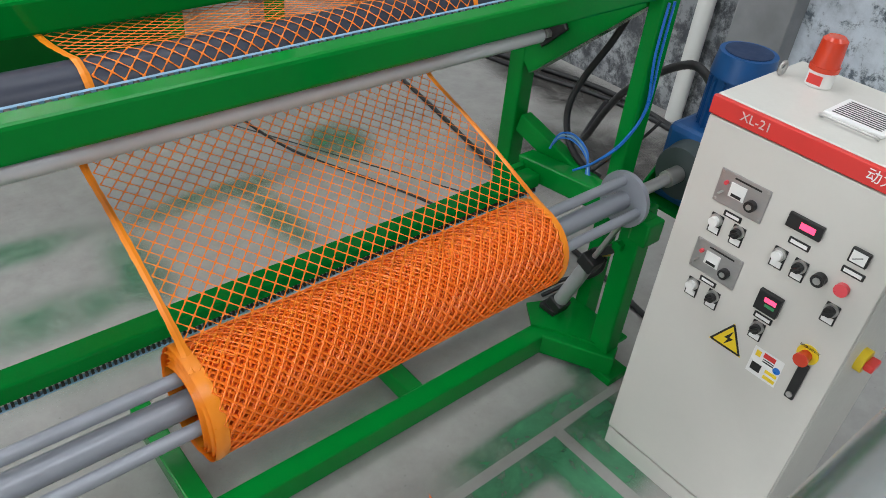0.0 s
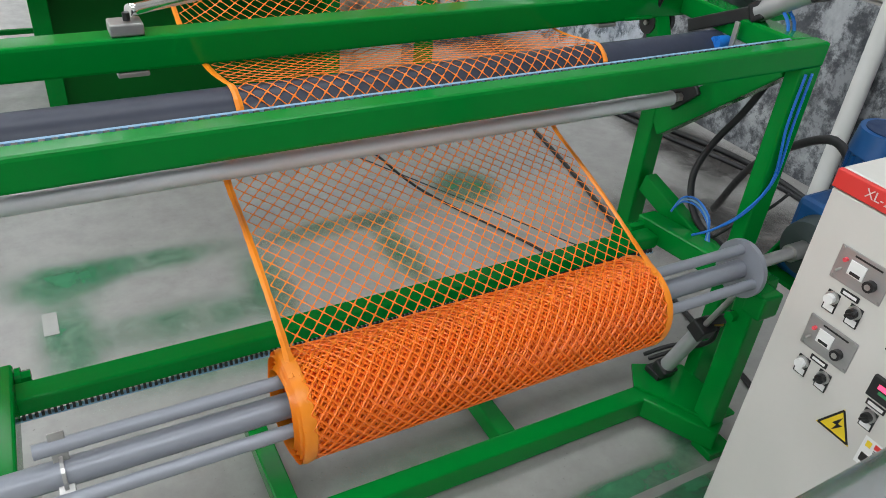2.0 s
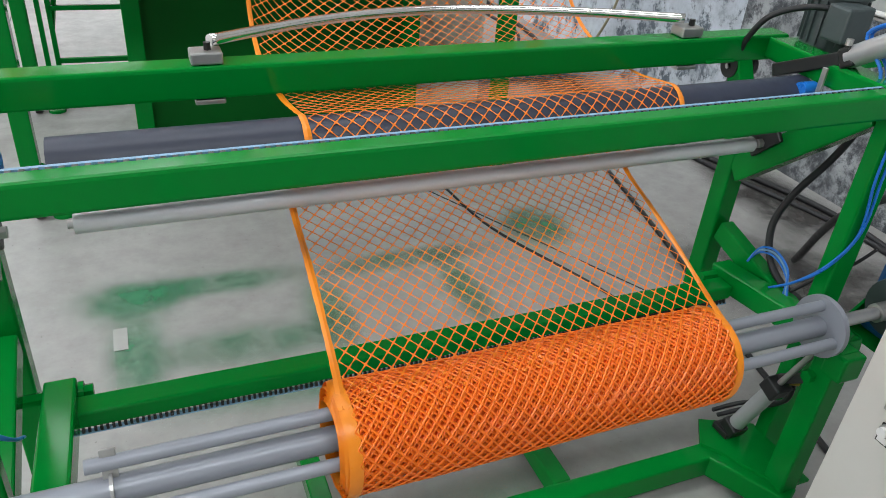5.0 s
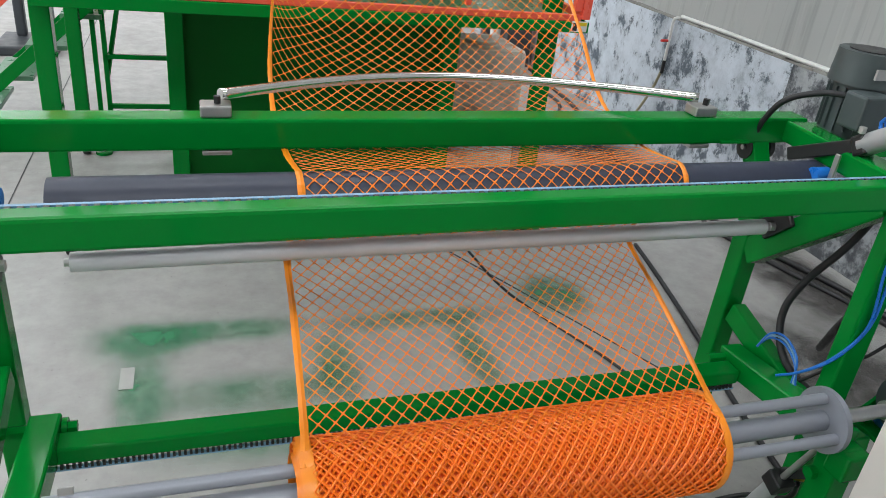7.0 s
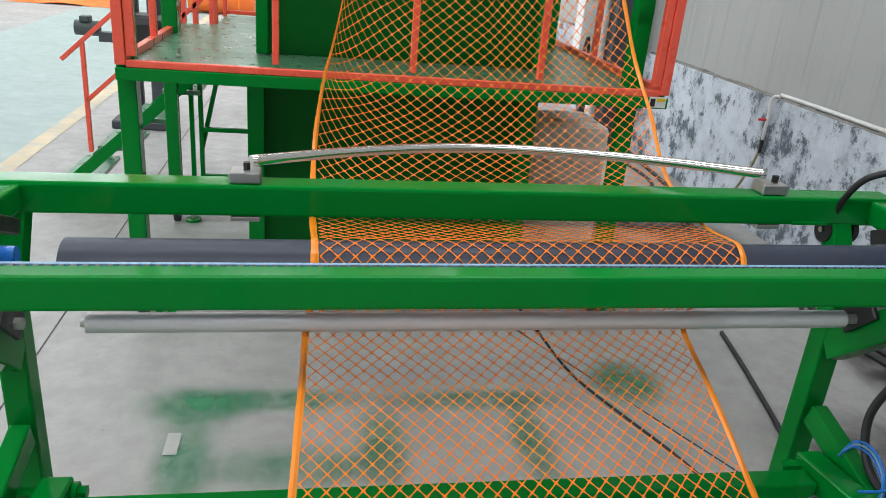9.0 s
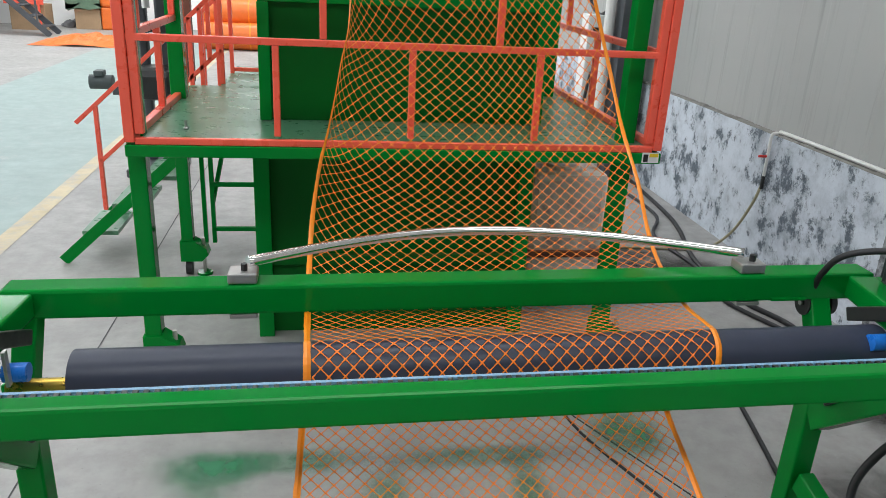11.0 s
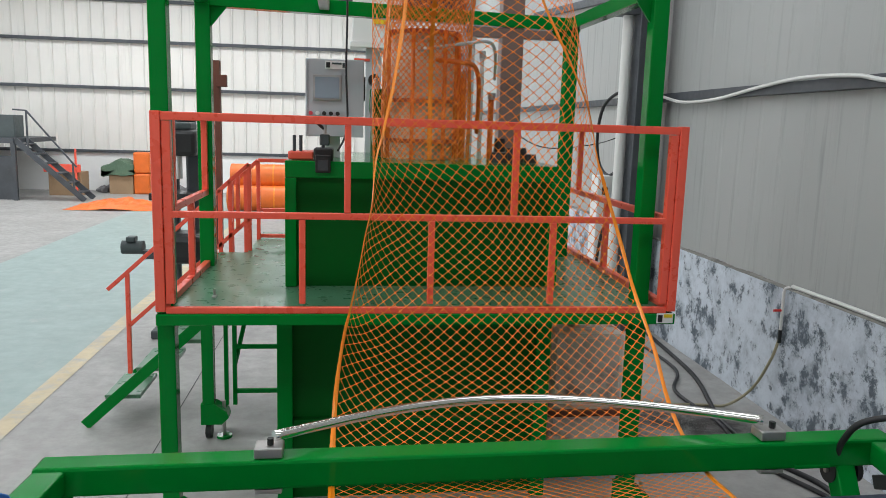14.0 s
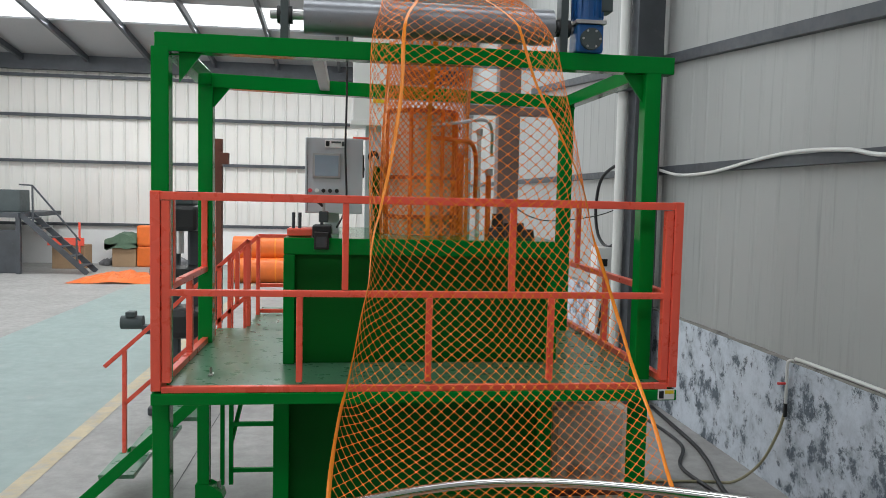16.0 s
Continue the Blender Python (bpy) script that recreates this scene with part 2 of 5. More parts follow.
def smooth_path(pts, n=10):
    """A curve that runs through the given points."""
    pts = [Vector(p) for p in pts]
    out = []
    for i in range(len(pts) - 1):
        p0, p1, p2, p3 = pts[max(i - 1, 0)], pts[i], pts[i + 1], pts[min(i + 2, len(pts) - 1)]
        for k in range(n):
            t = k / n
            out.append(0.5 * ((2 * p1) + (p2 - p0) * t + (2 * p0 - 5 * p1 + 4 * p2 - p3) * t * t + (3 * p1 - p0 - 3 * p2 + p3) * t ** 3))
    out.append(pts[-1])
    return out


def hose(bm, pts, r, seg=8, n=8):
    """A round hose or bent tube through the points."""
    path = smooth_path(pts, n)
    rings = []
    side = None
    for i, p in enumerate(path):
        d = (path[min(i + 1, len(path) - 1)] - path[max(i - 1, 0)]).normalized()
        if side is None:
            side = d.orthogonal().normalized()
        side = (side - d * side.dot(d)).normalized()
        up = d.cross(side)
        rings.append([bm.verts.new(p + (side * math.cos(a) + up * math.sin(a)) * r) for a in [2 * math.pi * k / seg for k in range(seg)]])
    for a, b in zip(rings, rings[1:]):
        for k in range(seg):
            f = bm.faces.new((a[k], a[(k + 1) % seg], b[(k + 1) % seg], b[k]))
            f.smooth = True
    bm.faces.new(rings[0][::-1])
    bm.faces.new(rings[-1])
    return bm


def mesh_of(name, bm, mat, smooth=False):
    bmesh.ops.recalc_face_normals(bm, faces=bm.faces[:])
    me = bpy.data.meshes.new(name)
    bm.to_mesh(me)
    bm.free()
    me.materials.append(mat)
    if smooth:
        me.polygons.foreach_set("use_smooth", [True] * len(me.polygons))
        me.set_sharp_from_angle(angle=radians(35))
    return me


def part(name, bm, mat, parent=None, label="", smooth=False):
    ob = new(name, mesh_of(name, bm, mat, smooth))
    if parent is not None:
        ob.parent = parent
        ob.matrix_parent_inverse = parent.matrix_basis.inverted()
    if label:
        ob["label"] = label
    return ob


def thing(name, label, category, at=(0, 0, 0), group="", kind=""):
    ob = new(name)
    ob.empty_display_size = 0.1
    ob.location = at
    return tagged(ob, label, category, group, kind)


RISE = 0.0079           # the winder stands out of level, rising towards the wall


def settle(first):
    """Leans all meshes made since the given count: feet stay down, beams rise with x."""
    for ob in list(scene.objects)[first:]:
        if ob.type == "MESH":
            for v in ob.data.vertices:
                v.co.z *= 1 + RISE * v.co.x * min(1, max(0, (3.0 - v.co.y) / 0.8))


def B(*a, **k):
    return box(bmesh.new(), *a, **k)


def C(*a, **k):
    return cyl(bmesh.new(), *a, **k)


def R(*a, **k):
    return bar(bmesh.new(), *a, **k)


def Hs(*a, **k):
    return hose(bmesh.new(), *a, **k)


def structure(name, bm, mat, label, category, smooth=False):
    return tagged(part(name, bm, mat, None, "", smooth), label, category, kind="structure")


# ---------------------------------------------------------------- hall
WX = 4.42            # right wall
structure("ground", B(-14, -10, -0.2, WX + 0.3, ROOF_Y + 0.3, 0), FLOOR, "grey power-floated concrete hall floor with stains", "floor")


def ribbed(x_of, length, z0, z1, pitch, depth):
    """A trapezoid-ribbed wall sheet; x_of(u, d) places it."""
    bm = bmesh.new()
    u = 0.0
    prof = []
    while u < length:
        prof += [(u, 0), (u + pitch * 0.80, 0), (u + pitch * 0.86, depth), (u + pitch * 0.94, depth)]
        u += pitch
    lo = [bm.verts.new(x_of(a, d, z0)) for a, d in prof]
    hi = [bm.verts.new(x_of(a, d, z1)) for a, d in prof]
    for i in range(len(prof) - 1):
        bm.faces.new((lo[i], lo[i + 1], hi[i + 1], hi[i]))
    return bm


structure("wall_east", ribbed(lambda a, d, z: (WX + 0.06 - d, -10 + a, z), 37, 1.1, 11.5, 0.38, 0.004), SHEET, "grey ribbed metal wall sheet with dark drip streaks", "wall")
structure("wall_east_outer", B(WX + 0.10, -10, 0, WX + 0.25, 27, 11.5), SHEET, "plain outer skin of the hall wall", "wall")
for y0, y1, m_ in ((-10, 1.90, PLASTER), (1.90, 4.30, PLASTER_DARK), (4.30, 27, PLASTER)):
    structure("low_wall_east", B(WX, y0, 0, WX + 0.10, y1, 1.19), m_, "low whitewashed wall with flaking grey patches", "wall")
structure("wall_north", ribbed(lambda a, d, z: (-14 + a, ROOF_Y - d, z), 18.5, 1.35, 11.5, 0.42, 0.05), SHEETFAR, "cream ribbed metal wall sheet at the hall's end", "wall")
structure("low_wall_north", B(-14, ROOF_Y - 0.08, 0, WX, ROOF_Y + 0.15, 1.38), WHITE, "white painted low wall", "wall")
structure("wall_north_outer", B(-14, ROOF_Y + 0.16, 0, WX + 0.25, ROOF_Y + 0.3, 11.5), SHEETFAR, "plain outer skin of the end wall", "wall")
structure("wall_south", B(-14, -10.2, 0, WX + 0.25, -10, 11.5), SHEETFAR, "plain wall that closes the hall", "wall")
structure("wall_west", B(-14.2, -10, 0, -14, 27, 11.5), SHEETFAR, "plain wall that closes the hall", "wall")
# girts on both sheet walls
for z in (1.36, 3.5, 5.05, 6.38):
    structure("girt", R((-14, ROOF_Y - 0.12, z), (WX, ROOF_Y - 0.12, z), 0.12, 0.10), DARKSTEEL, "thin dark steel girt along the wall sheet", "girt")
structure("girt", R((WX + 0.01, -10, 2.97), (WX + 0.01, 27, 2.97), 0.09, 0.10), DARKSTEEL, "dark grey steel girt along the wall sheet", "girt")
structure("girt", R((WX + 0.01, -2.0, 3.48), (WX + 0.01, 16, 4.92), 0.09, 0.12), DARKSTEEL, "dark grey sloping steel girt on the wall sheet", "girt")
structure("eave_beam", B(-14, ROOF_Y - 0.35, 6.55, WX, ROOF_Y - 0.10, 7.1), DARKSTEEL, "dark steel eave beam above the end wall", "beam")


def roof(bm):
    """Two pitches with the skylight rows left open."""
    rows = [(27.2, 23.3), (21.5, 15.8), (14.2, 9.8), (8.2, 3.8), (2.2, -2.2), (-3.8, -10.2)]
    for a, b in rows:
        cuts = [a] + ([9.0] if a > 9.0 > b else []) + [b]
        for p, q in zip(cuts, cuts[1:]):
            za, zb = roof_z(p), roof_z(q)
            vs = [bm.verts.new(v) for v in ((-14.2, p, za), (WX + 0.3, p, za), (WX + 0.3, q, zb), (-14.2, q, zb), (-14.2, p, za + 0.1), (WX + 0.3, p, za + 0.1), (WX + 0.3, q, zb + 0.1), (-14.2, q, zb + 0.1))]
            for f in ((0, 1, 2, 3), (7, 6, 5, 4), (0, 4, 5, 1), (1, 5, 6, 2), (2, 6, 7, 3), (3, 7, 4, 0)):
                bm.faces.new([vs[i] for i in f])
    return bm


structure("ceiling", roof(bmesh.new()), ROOFMAT, "grey sheet roof underside between skylights", "ceiling")
for y0, y1 in ((23.3, 21.5), (15.8, 14.2), (9.8, 8.2), (3.8, 2.2), (-2.2, -3.8)):
    bm = bmesh.new()
    vs = [bm.verts.new(v) for v in ((-14.2, y0, roof_z(y0) + 0.05), (WX + 0.3, y0, roof_z(y0) + 0.05), (WX + 0.3, y1, roof_z(y1) + 0.05), (-14.2, y1, roof_z(y1) + 0.05))]
    bm.faces.new(vs)
    structure("skylight", bm, SKYLIGHT, "bright translucent roof skylight strip", "skylight")
for x in (-12.6, -10.5, -8.4, -6.3, -4.2, -2.1, 0.0, 2.1):
    structure("rafter", R((x, ROOF_Y - 0.2, roof_z(ROOF_Y - 0.2) - 0.12), (x, 9.0, roof_z(9.0) - 0.12), 0.10, 0.2), DARKSTEEL, "dark steel rafter under the roof sheets", "rafter")

# floor paint
def patch(name, corners, mat, label):
    bm = bmesh.new()
    bm.faces.new([bm.verts.new((x, y, 0.004)) for x, y in corners])
    return structure(name, bm, mat, label, "floor paint")


patch("painted_aisle", [(-5.4, -10), (-2.36, -10), (-2.36, 25), (-5.4, 25)], TEAL, "pale teal painted aisle floor, scuffed")
patch("aisle_line", [(-2.36, -10), (-2.18, -10), (-2.18, 25), (-2.36, 25)], YLINE, "faded yellow line along the painted aisle")
for a, b in (((-0.95, -10), (-0.95, 27)), ((2.62, 2.2), (1.35, 4.6))):
    structure("floor_joint", R((*a, 0.001), (*b, 0.001), 0.008, 0.004, 0), BLACK, "thin dark saw-cut joint in the concrete", "joint")

# ---------------------------------------------------------------- the winder's frame
FY0, FY1, FZ0, FZ1 = 1.283, 1.347, 1.438, 1.518      # front top beam
RY0, RY1, RZ0, RZ1 = 1.995, 2.095, 1.388, 1.484      # rear top beam
XL, XR, XRR = -0.42, 2.29, 2.44                        # ends; the right side splays out to the rear
first = len(scene.objects)
frame_ = thing("winding_machine", "green gloss painted steel winding machine frame of square tube", "machine frame", (0.98, 1.7, 0))


def fr(name, bm, mat=GREEN, label="", smooth=False):
    return part(name, bm, mat, frame_, label, smooth)


fr("front_beam", B(XL, FY0, FZ0, XR, FY1, FZ1, bevel=0.010))
fr("rear_beam", B(XL, RY0, RZ0, XRR, RY1, RZ1, bevel=0.010))
for x, xb in ((XL, XL), (XR - 0.10, XRR - 0.10)):
    fr("top_side_rail", R((x + 0.05, FY1 - 0.002, 1.476), (xb + 0.05, RY0 + 0.002, 1.437), 0.098, 0.078, 0.009))
    fr("front_post", B(x + 0.002, FY0 + 0.002, 0, x + 0.098, FY1 - 0.002, FZ0 + 0.002, bevel=0.008))
for x in (-0.40, 2.21):
    fr("rear_post", B(x, 1.868, 0, x + 0.08, 1.95, 1.24, bevel=0.008))
    fr("upper_brace", R((x + 0.041, 1.868, 1.005), (x + 0.030, 1.385, 1.428), 0.076, 0.10, 0.007))
    fr("rear_strut", R((x + 0.045, 1.93, 1.20), (x + 0.045, 2.05, 1.42), 0.07, 0.07, 0.006))
    fr("middle_side_rail", R((x + 0.045, 1.86, 0.74), (x + 0.045, 1.33, 0.60), 0.060, 0.085, 0.007))
for x in (-0.275, 2.13):
    arm = fr("swing_arm", R((x + 0.045, 1.74, 0.625), (x + 0.045, 1.10, 0.70), 0.088, 0.092, 0.008))
    part("pivot_bolt", C((x - 0.07, 1.715, 0.635), (x + 0.13, 1.715, 0.635), 0.020, 6), GREEN, arm)
    part("pivot_washer", C((x + 0.091, 1.715, 0.635), (x + 0.106, 1.715, 0.635), 0.030, 20), GREEN, arm)
fr("lower_rear_rail", B(-0.21, 1.605, 0.588, 2.13, 1.685, 0.645, bevel=0.008))
rp = fr("pulley_tab", B(2.06, 1.985, 1.392, 2.19, 2.05, 1.404, bevel=0.003))
# base
fr("base_front_rail", B(-0.10, 1.27, 0.03, 2.00, 1.35, 0.125, bevel=0.008))
for x in (0.455, 1.29):
    fr("base_cross_tube", B(x, 1.352, 0.035, x + 0.07, 1.86, 0.118, bevel=0.006))
for s, x in ((1, 2.0), (-1, -0.20)):
    fr("base_corner_tube", R((x - s * 0.05, 1.30, 0.078), (x + s * 0.10, 1.03, 0.078), 0.085, 0.094, 0.008))
    bm = bmesh.new()
    pts = [(x - s * 0.08, 1.34), (x - s * 0.04, 1.29), (x + s * 0.08, 1.06), (x + s * 0.20, 1.06), (x + s * 0.20, 1.36), (x, 1.45)]
    lo = [bm.verts.new((p[0], p[1], 0.126)) for p in pts]
    hi = [bm.verts.new((p[0], p[1], 0.138)) for p in pts]
    bm.faces.new(lo)
    bm.faces.new(hi)
    for i in range(6):
        bm.faces.new((lo[i], lo[(i + 1) % 6], hi[(i + 1) % 6], hi[i]))
    fr("corner_plate", bm)
    fr("foot_pad", B(x + s * 0.04, 0.99, 0, x + s * 0.16, 1.09, 0.035, bevel=0.004))
    # swinging lever that carries the shaft
    lever = fr("lever_post", B(x + s * 0.055, 1.05, 0.12, x + s * 0.135, 1.14, 0.76 if s > 0 else 0.70, bevel=0.008))
    part("pivot_bolt", C((x + s * 0.03, 1.12, 0.62), (x + s * 0.17, 1.12, 0.62), 0.022, 6), GREEN, lever)
    part("bearing_seat", B(x + s * 0.05, 1.09, 0.70, x + s * 0.14, 1.19, 0.80, bevel=0.012), GREEN, lever)
    part("bearing_plate", B(x + s * 0.048, 1.02, 0.66, x + s * 0.142, 1.10, 0.755, bevel=0.01), GREEN, lever)


def rack(name, x0, x1, y, z, up, label):
    """A toothed plastic strip with real teeth."""
    bm = B(x0, y - 0.004, z - 0.004, x1, y + 0.010, z + 0.004)
    ob = fr(name, bm, RACKBLUE, label)
    bm = bmesh.new()
    n = int((x1 - x0) / 0.016)
    for i in range(n):
        x = x0 + (i + 0.2) * 0.016
        r = bmesh.ops.create_cube(bm, size=1.0, matrix=Matrix.Translation((x, y, z + up * 0.011)) @ Matrix.Diagonal((0.008, 0.012, 0.016, 1)))
    part("rack_teeth", bm, BLACK, ob, "black teeth")
    return ob


up = fr("upper_rack", B(XL + 0.05, FY1 + 0.0165, FZ1 - 0.012, XR - 0.05, FY1 + 0.027, FZ1 - 0.007), RACKBLUE, "pale blue toothed strip")
bm = bmesh.new()
for i in range(int((XR - XL - 0.1) / 0.024)):
    bmesh.ops.create_cube(bm, size=1.0, matrix=Matrix.Translation((XL + 0.06 + 0.024 * i, FY1 + 0.009, FZ1 - 0.011)) @ Matrix.Diagonal((0.012, 0.0145, 0.008, 1)))
part("rack_teeth", bm, BLACK, up, "black teeth")
fr("rack_backing", B(XL + 0.05, FY1 + 0.0005, FZ0 + 0.01, XR - 0.05, FY1 + 0.027, FZ1 - 0.0155), RACKBLUE, "pale blue rack backing")
rack("lower_rack", -0.20, 2.12, 1.611, 0.568, 1, "pale blue toothed strip")

# ---------------------------------------------------------------- rollers and shafts
roller = thing("guide_roller", "navy rubber-covered guide roller across the winder frame", "roller", (0.98, 1.72, 1.35))
part("roller_sleeve", C((-0.135, 1.72, 1.343), (2.27, 1.72, 1.343), 0.079, 48), NAVY, roller, smooth=True)
for x0, x1 in ((-0.31, -0.136), (2.271, 2.36)):
    part("journal", C((x0, 1.72, 1.322), (x1, 1.72, 1.322), 0.022, 18), BRASS, roller, "brass journal", True)
tube = thing("tension_tube", "dull silver aluminium tube under the front beam", "tube", (1.0, 1.77, 1.14))
part("tube_sleeve", C((-0.112, 1.765, 1.160), (2.165, 1.765, 1.160), 0.028, 28), ALU, tube, smooth=True)
for x0, x1 in ((-0.128, -0.113), (2.166, 2.22)):
    part("end_plug", C((x0, 1.765, 1.160), (x1, 1.765, 1.160), 0.012, 16), STEEL, tube, smooth=True)
for x in (-0.295, 2.20):
    bm = bmesh.new()
    bar(bm, (x, 1.80, 1.13), (x, 1.69, 1.235), 0.02, 0.075, 0.006)
    b_ = tagged(part("tube_bracket", bm, BLACK, None), "black steel bracket holding the tension tube", "bracket", "tube brackets")
    part("bracket_bolt", C((x - 0.03, 1.745, 1.17), (x + 0.03, 1.745, 1.17), 0.018, 6), STEEL, b_)

AY, AZ = 1.14, 0.815                                   # winding shaft
shaft = thing("winding_shaft", "grey painted expanding winding shaft with three bars and end discs", "shaft", (0.98, AY, AZ))
part("core_tube", C((-0.30, AY, AZ), (2.10, AY, AZ), 0.033, 28), GREYPAINT, shaft, smooth=True)
for k, a in enumerate((75, 195, 315)):
    dy, dz = 0.070 * math.cos(radians(a)), 0.070 * math.sin(radians(a))
    part("grip_bar", C((-0.13, AY + dy, AZ + dz), (2.025, AY + dy, AZ + dz), 0.0175, 20), GREYPAINT, shaft, smooth=True)
part("end_disc", C((2.020, AY, AZ), (2.038, AY, AZ), 0.102, 40), GREYPAINT, shaft, smooth=True)
bm = bmesh.new()
cyl(bm, (-0.084, AY, AZ), (-0.076, AY, AZ), 0.046, 24)
for a in (75, 195, 315):
    dy, dz = math.cos(radians(a)), math.sin(radians(a))
    bar(bm, (-0.08, AY, AZ), (-0.08, AY + 0.105 * dy, AZ + 0.105 * dz), 0.008, 0.034, 0.002, up=(1, 0, 0))
part("end_spider", bm, STEEL, shaft, "grey three-armed spider")
part("drive_stub", C((2.10, AY, AZ), (2.36, AY, AZ), 0.022, 18), STEEL, shaft, "bare steel drive stub", True)
part("coupling", C((2.27, AY, AZ), (2.345, AY, AZ), 0.032, 20), STEEL, shaft, "", True)


# ---------------------------------------------------------------- the net
def net_mesh(place, s0, s1, w0, w1, cell_s, cell_w, r, knot=1.5, phase=0.0):
    """Diamond mesh strands over a surface; place(s, w) gives a point and its normal."""
    bm = bmesh.new()
    rows = int((s1 - s0) / (cell_s / 2))
    cols = int(round((w1 - w0) / cell_w))
    cw = (w1 - w0) / cols
    hs = (s1 - s0) / rows

    def at(i, j):
        w = w0 + (i + 0.5 * (j % 2)) * cw
        return place(s0 + j * hs, min(max(w, w0), w1), phase)

    for j in range(rows):
        for i in range(cols + 1):
            for d in (0, 1):
                a_i, b_i = i, i + d - (1 if j % 2 == 0 else 0)
                if (j % 2 == 1 and i >= cols) or b_i < 0 or b_i > cols - (1 if j % 2 == 0 else 0) + (0 if j % 2 == 0 else 0):
                    continue
                (a, na), (b, nb) = at(a_i, j), at(b_i, j + 1)
                dv = b - a
                if dv.length < 1e-5:
                    continue
                side = dv.cross(na).normalized()
                m = (a + b) / 2
                ring = []
                for p, n, k in ((a, na, knot), (m, (na + nb).normalized(), 0.8), (b, nb, knot)):
                    ring.append([bm.verts.new(p + side * r * k), bm.verts.new(p + n * r * 0.8), bm.verts.new(p - side * r * k), bm.verts.new(p - n * r * 0.8)])
                for p, q in zip(ring, ring[1:]):
                    for k in range(4):
                        bm.faces.new((p[k], p[(k + 1) % 4], q[(k + 1) % 4], q[k]))
    return bm


def band_mesh(place, s0, s1, w, r, n):
    """The thick edge band of the net, with small teeth where strands join."""
    bm = bmesh.new()
    prev = None
    for i in range(n + 1):
        s = s0 + (s1 - s0) * i / n
        p, nrm = place(s, w, 0)
        q, _ = place(s + 0.01, w, 0)
        t = (q - p).normalized()
        side = t.cross(nrm).normalized()
        k = r * (1.0 + 0.06 * math.sin(i * 2.1) + 0.07 * math.sin(i * 0.37))
        ring = [bm.verts.new(p + side * k), bm.verts.new(p + nrm * 0.003), bm.verts.new(p - side * k), bm.verts.new(p - nrm * 0.003)]
        if prev:
            for j in range(4):
                bm.faces.new((prev[j], prev[(j + 1) % 4], ring[(j + 1) % 4], ring[j]))
        prev = ring
    return bm


# profile of the net's run, seen from the side: (y, z, left x, right x, curl of the left and of the right half in degrees)
RUN = [
    (AY - 0.045, AZ + 0.130, 0.434, 1.570, 0, 0),
    (1.19, 0.962, 0.446, 1.582, 0, 0),
    (1.39, 1.020, 0.456, 1.600, 0, 0),
    (1.59, 1.070, 0.464, 1.618, 0, 0),
    (1.79, 1.120, 0.470, 1.635, 0, 0),
    (1.80, 1.180, 0.480, 1.650, 0, 0),
    (1.662, 1.275, 0.489, 1.680, 0, 0),
    (1.637, 1.340, 0.491, 1.692, 0, 0),
    (1.660, 1.400, 0.491, 1.700, 0, 0),
    (1.72, 1.427, 0.490, 1.708, 0, 0),
    (1.79, 1.410, 0.488, 1.722, 2, 2),
    (2.00, 1.372, 0.483, 1.756, 6, 3),
    (2.30, 1.350, 0.480, 1.812, 18, 5),
    (2.60, 1.395, 0.490, 1.872, 52, 8),
    (2.95, 1.560, 0.532, 1.915, 74, 12),
    (3.25, 1.830, 0.593, 1.895, 86, 20),
    (3.45, 2.100, 0.638, 1.835, 92, 42),
    (3.58, 2.500, 0.636, 1.715, 118, 100),
    (3.68, 2.950, 0.632, 1.648, 134, 138),
    (3.78, 3.300, 0.640, 1.592, 138, 150),
    (3.90, 3.560, 0.690, 1.520, 148, 158),
    (4.02, 3.690, 0.710, 1.475, 156, 162),
    (4.12, 3.722, 0.720, 1.465, 160, 164),
]


def run_at(s):
    """Interpolates the run smoothly; s counts its stations."""
    i = min(max(int(s), 0), len(RUN) - 2)
    t = s - i
    p0, p1, p2, p3 = (np.array(RUN[min(max(i + k, 0), len(RUN) - 1)]) for k in (-1, 0, 1, 2))
    return 0.5 * (2 * p1 + (p2 - p0) * t + (2 * p0 - 5 * p1 + 4 * p2 - p3) * t * t + (3 * p1 - p0 - 3 * p2 + p3) * t ** 3)


LEN = [0.0]
for k in range(1, (len(RUN) - 1) * 10 + 1):
    a_, b_ = run_at((k - 1) / 10), run_at(k / 10)
    LEN.append(LEN[-1] + math.hypot(b_[0] - a_[0], b_[1] - a_[1]))


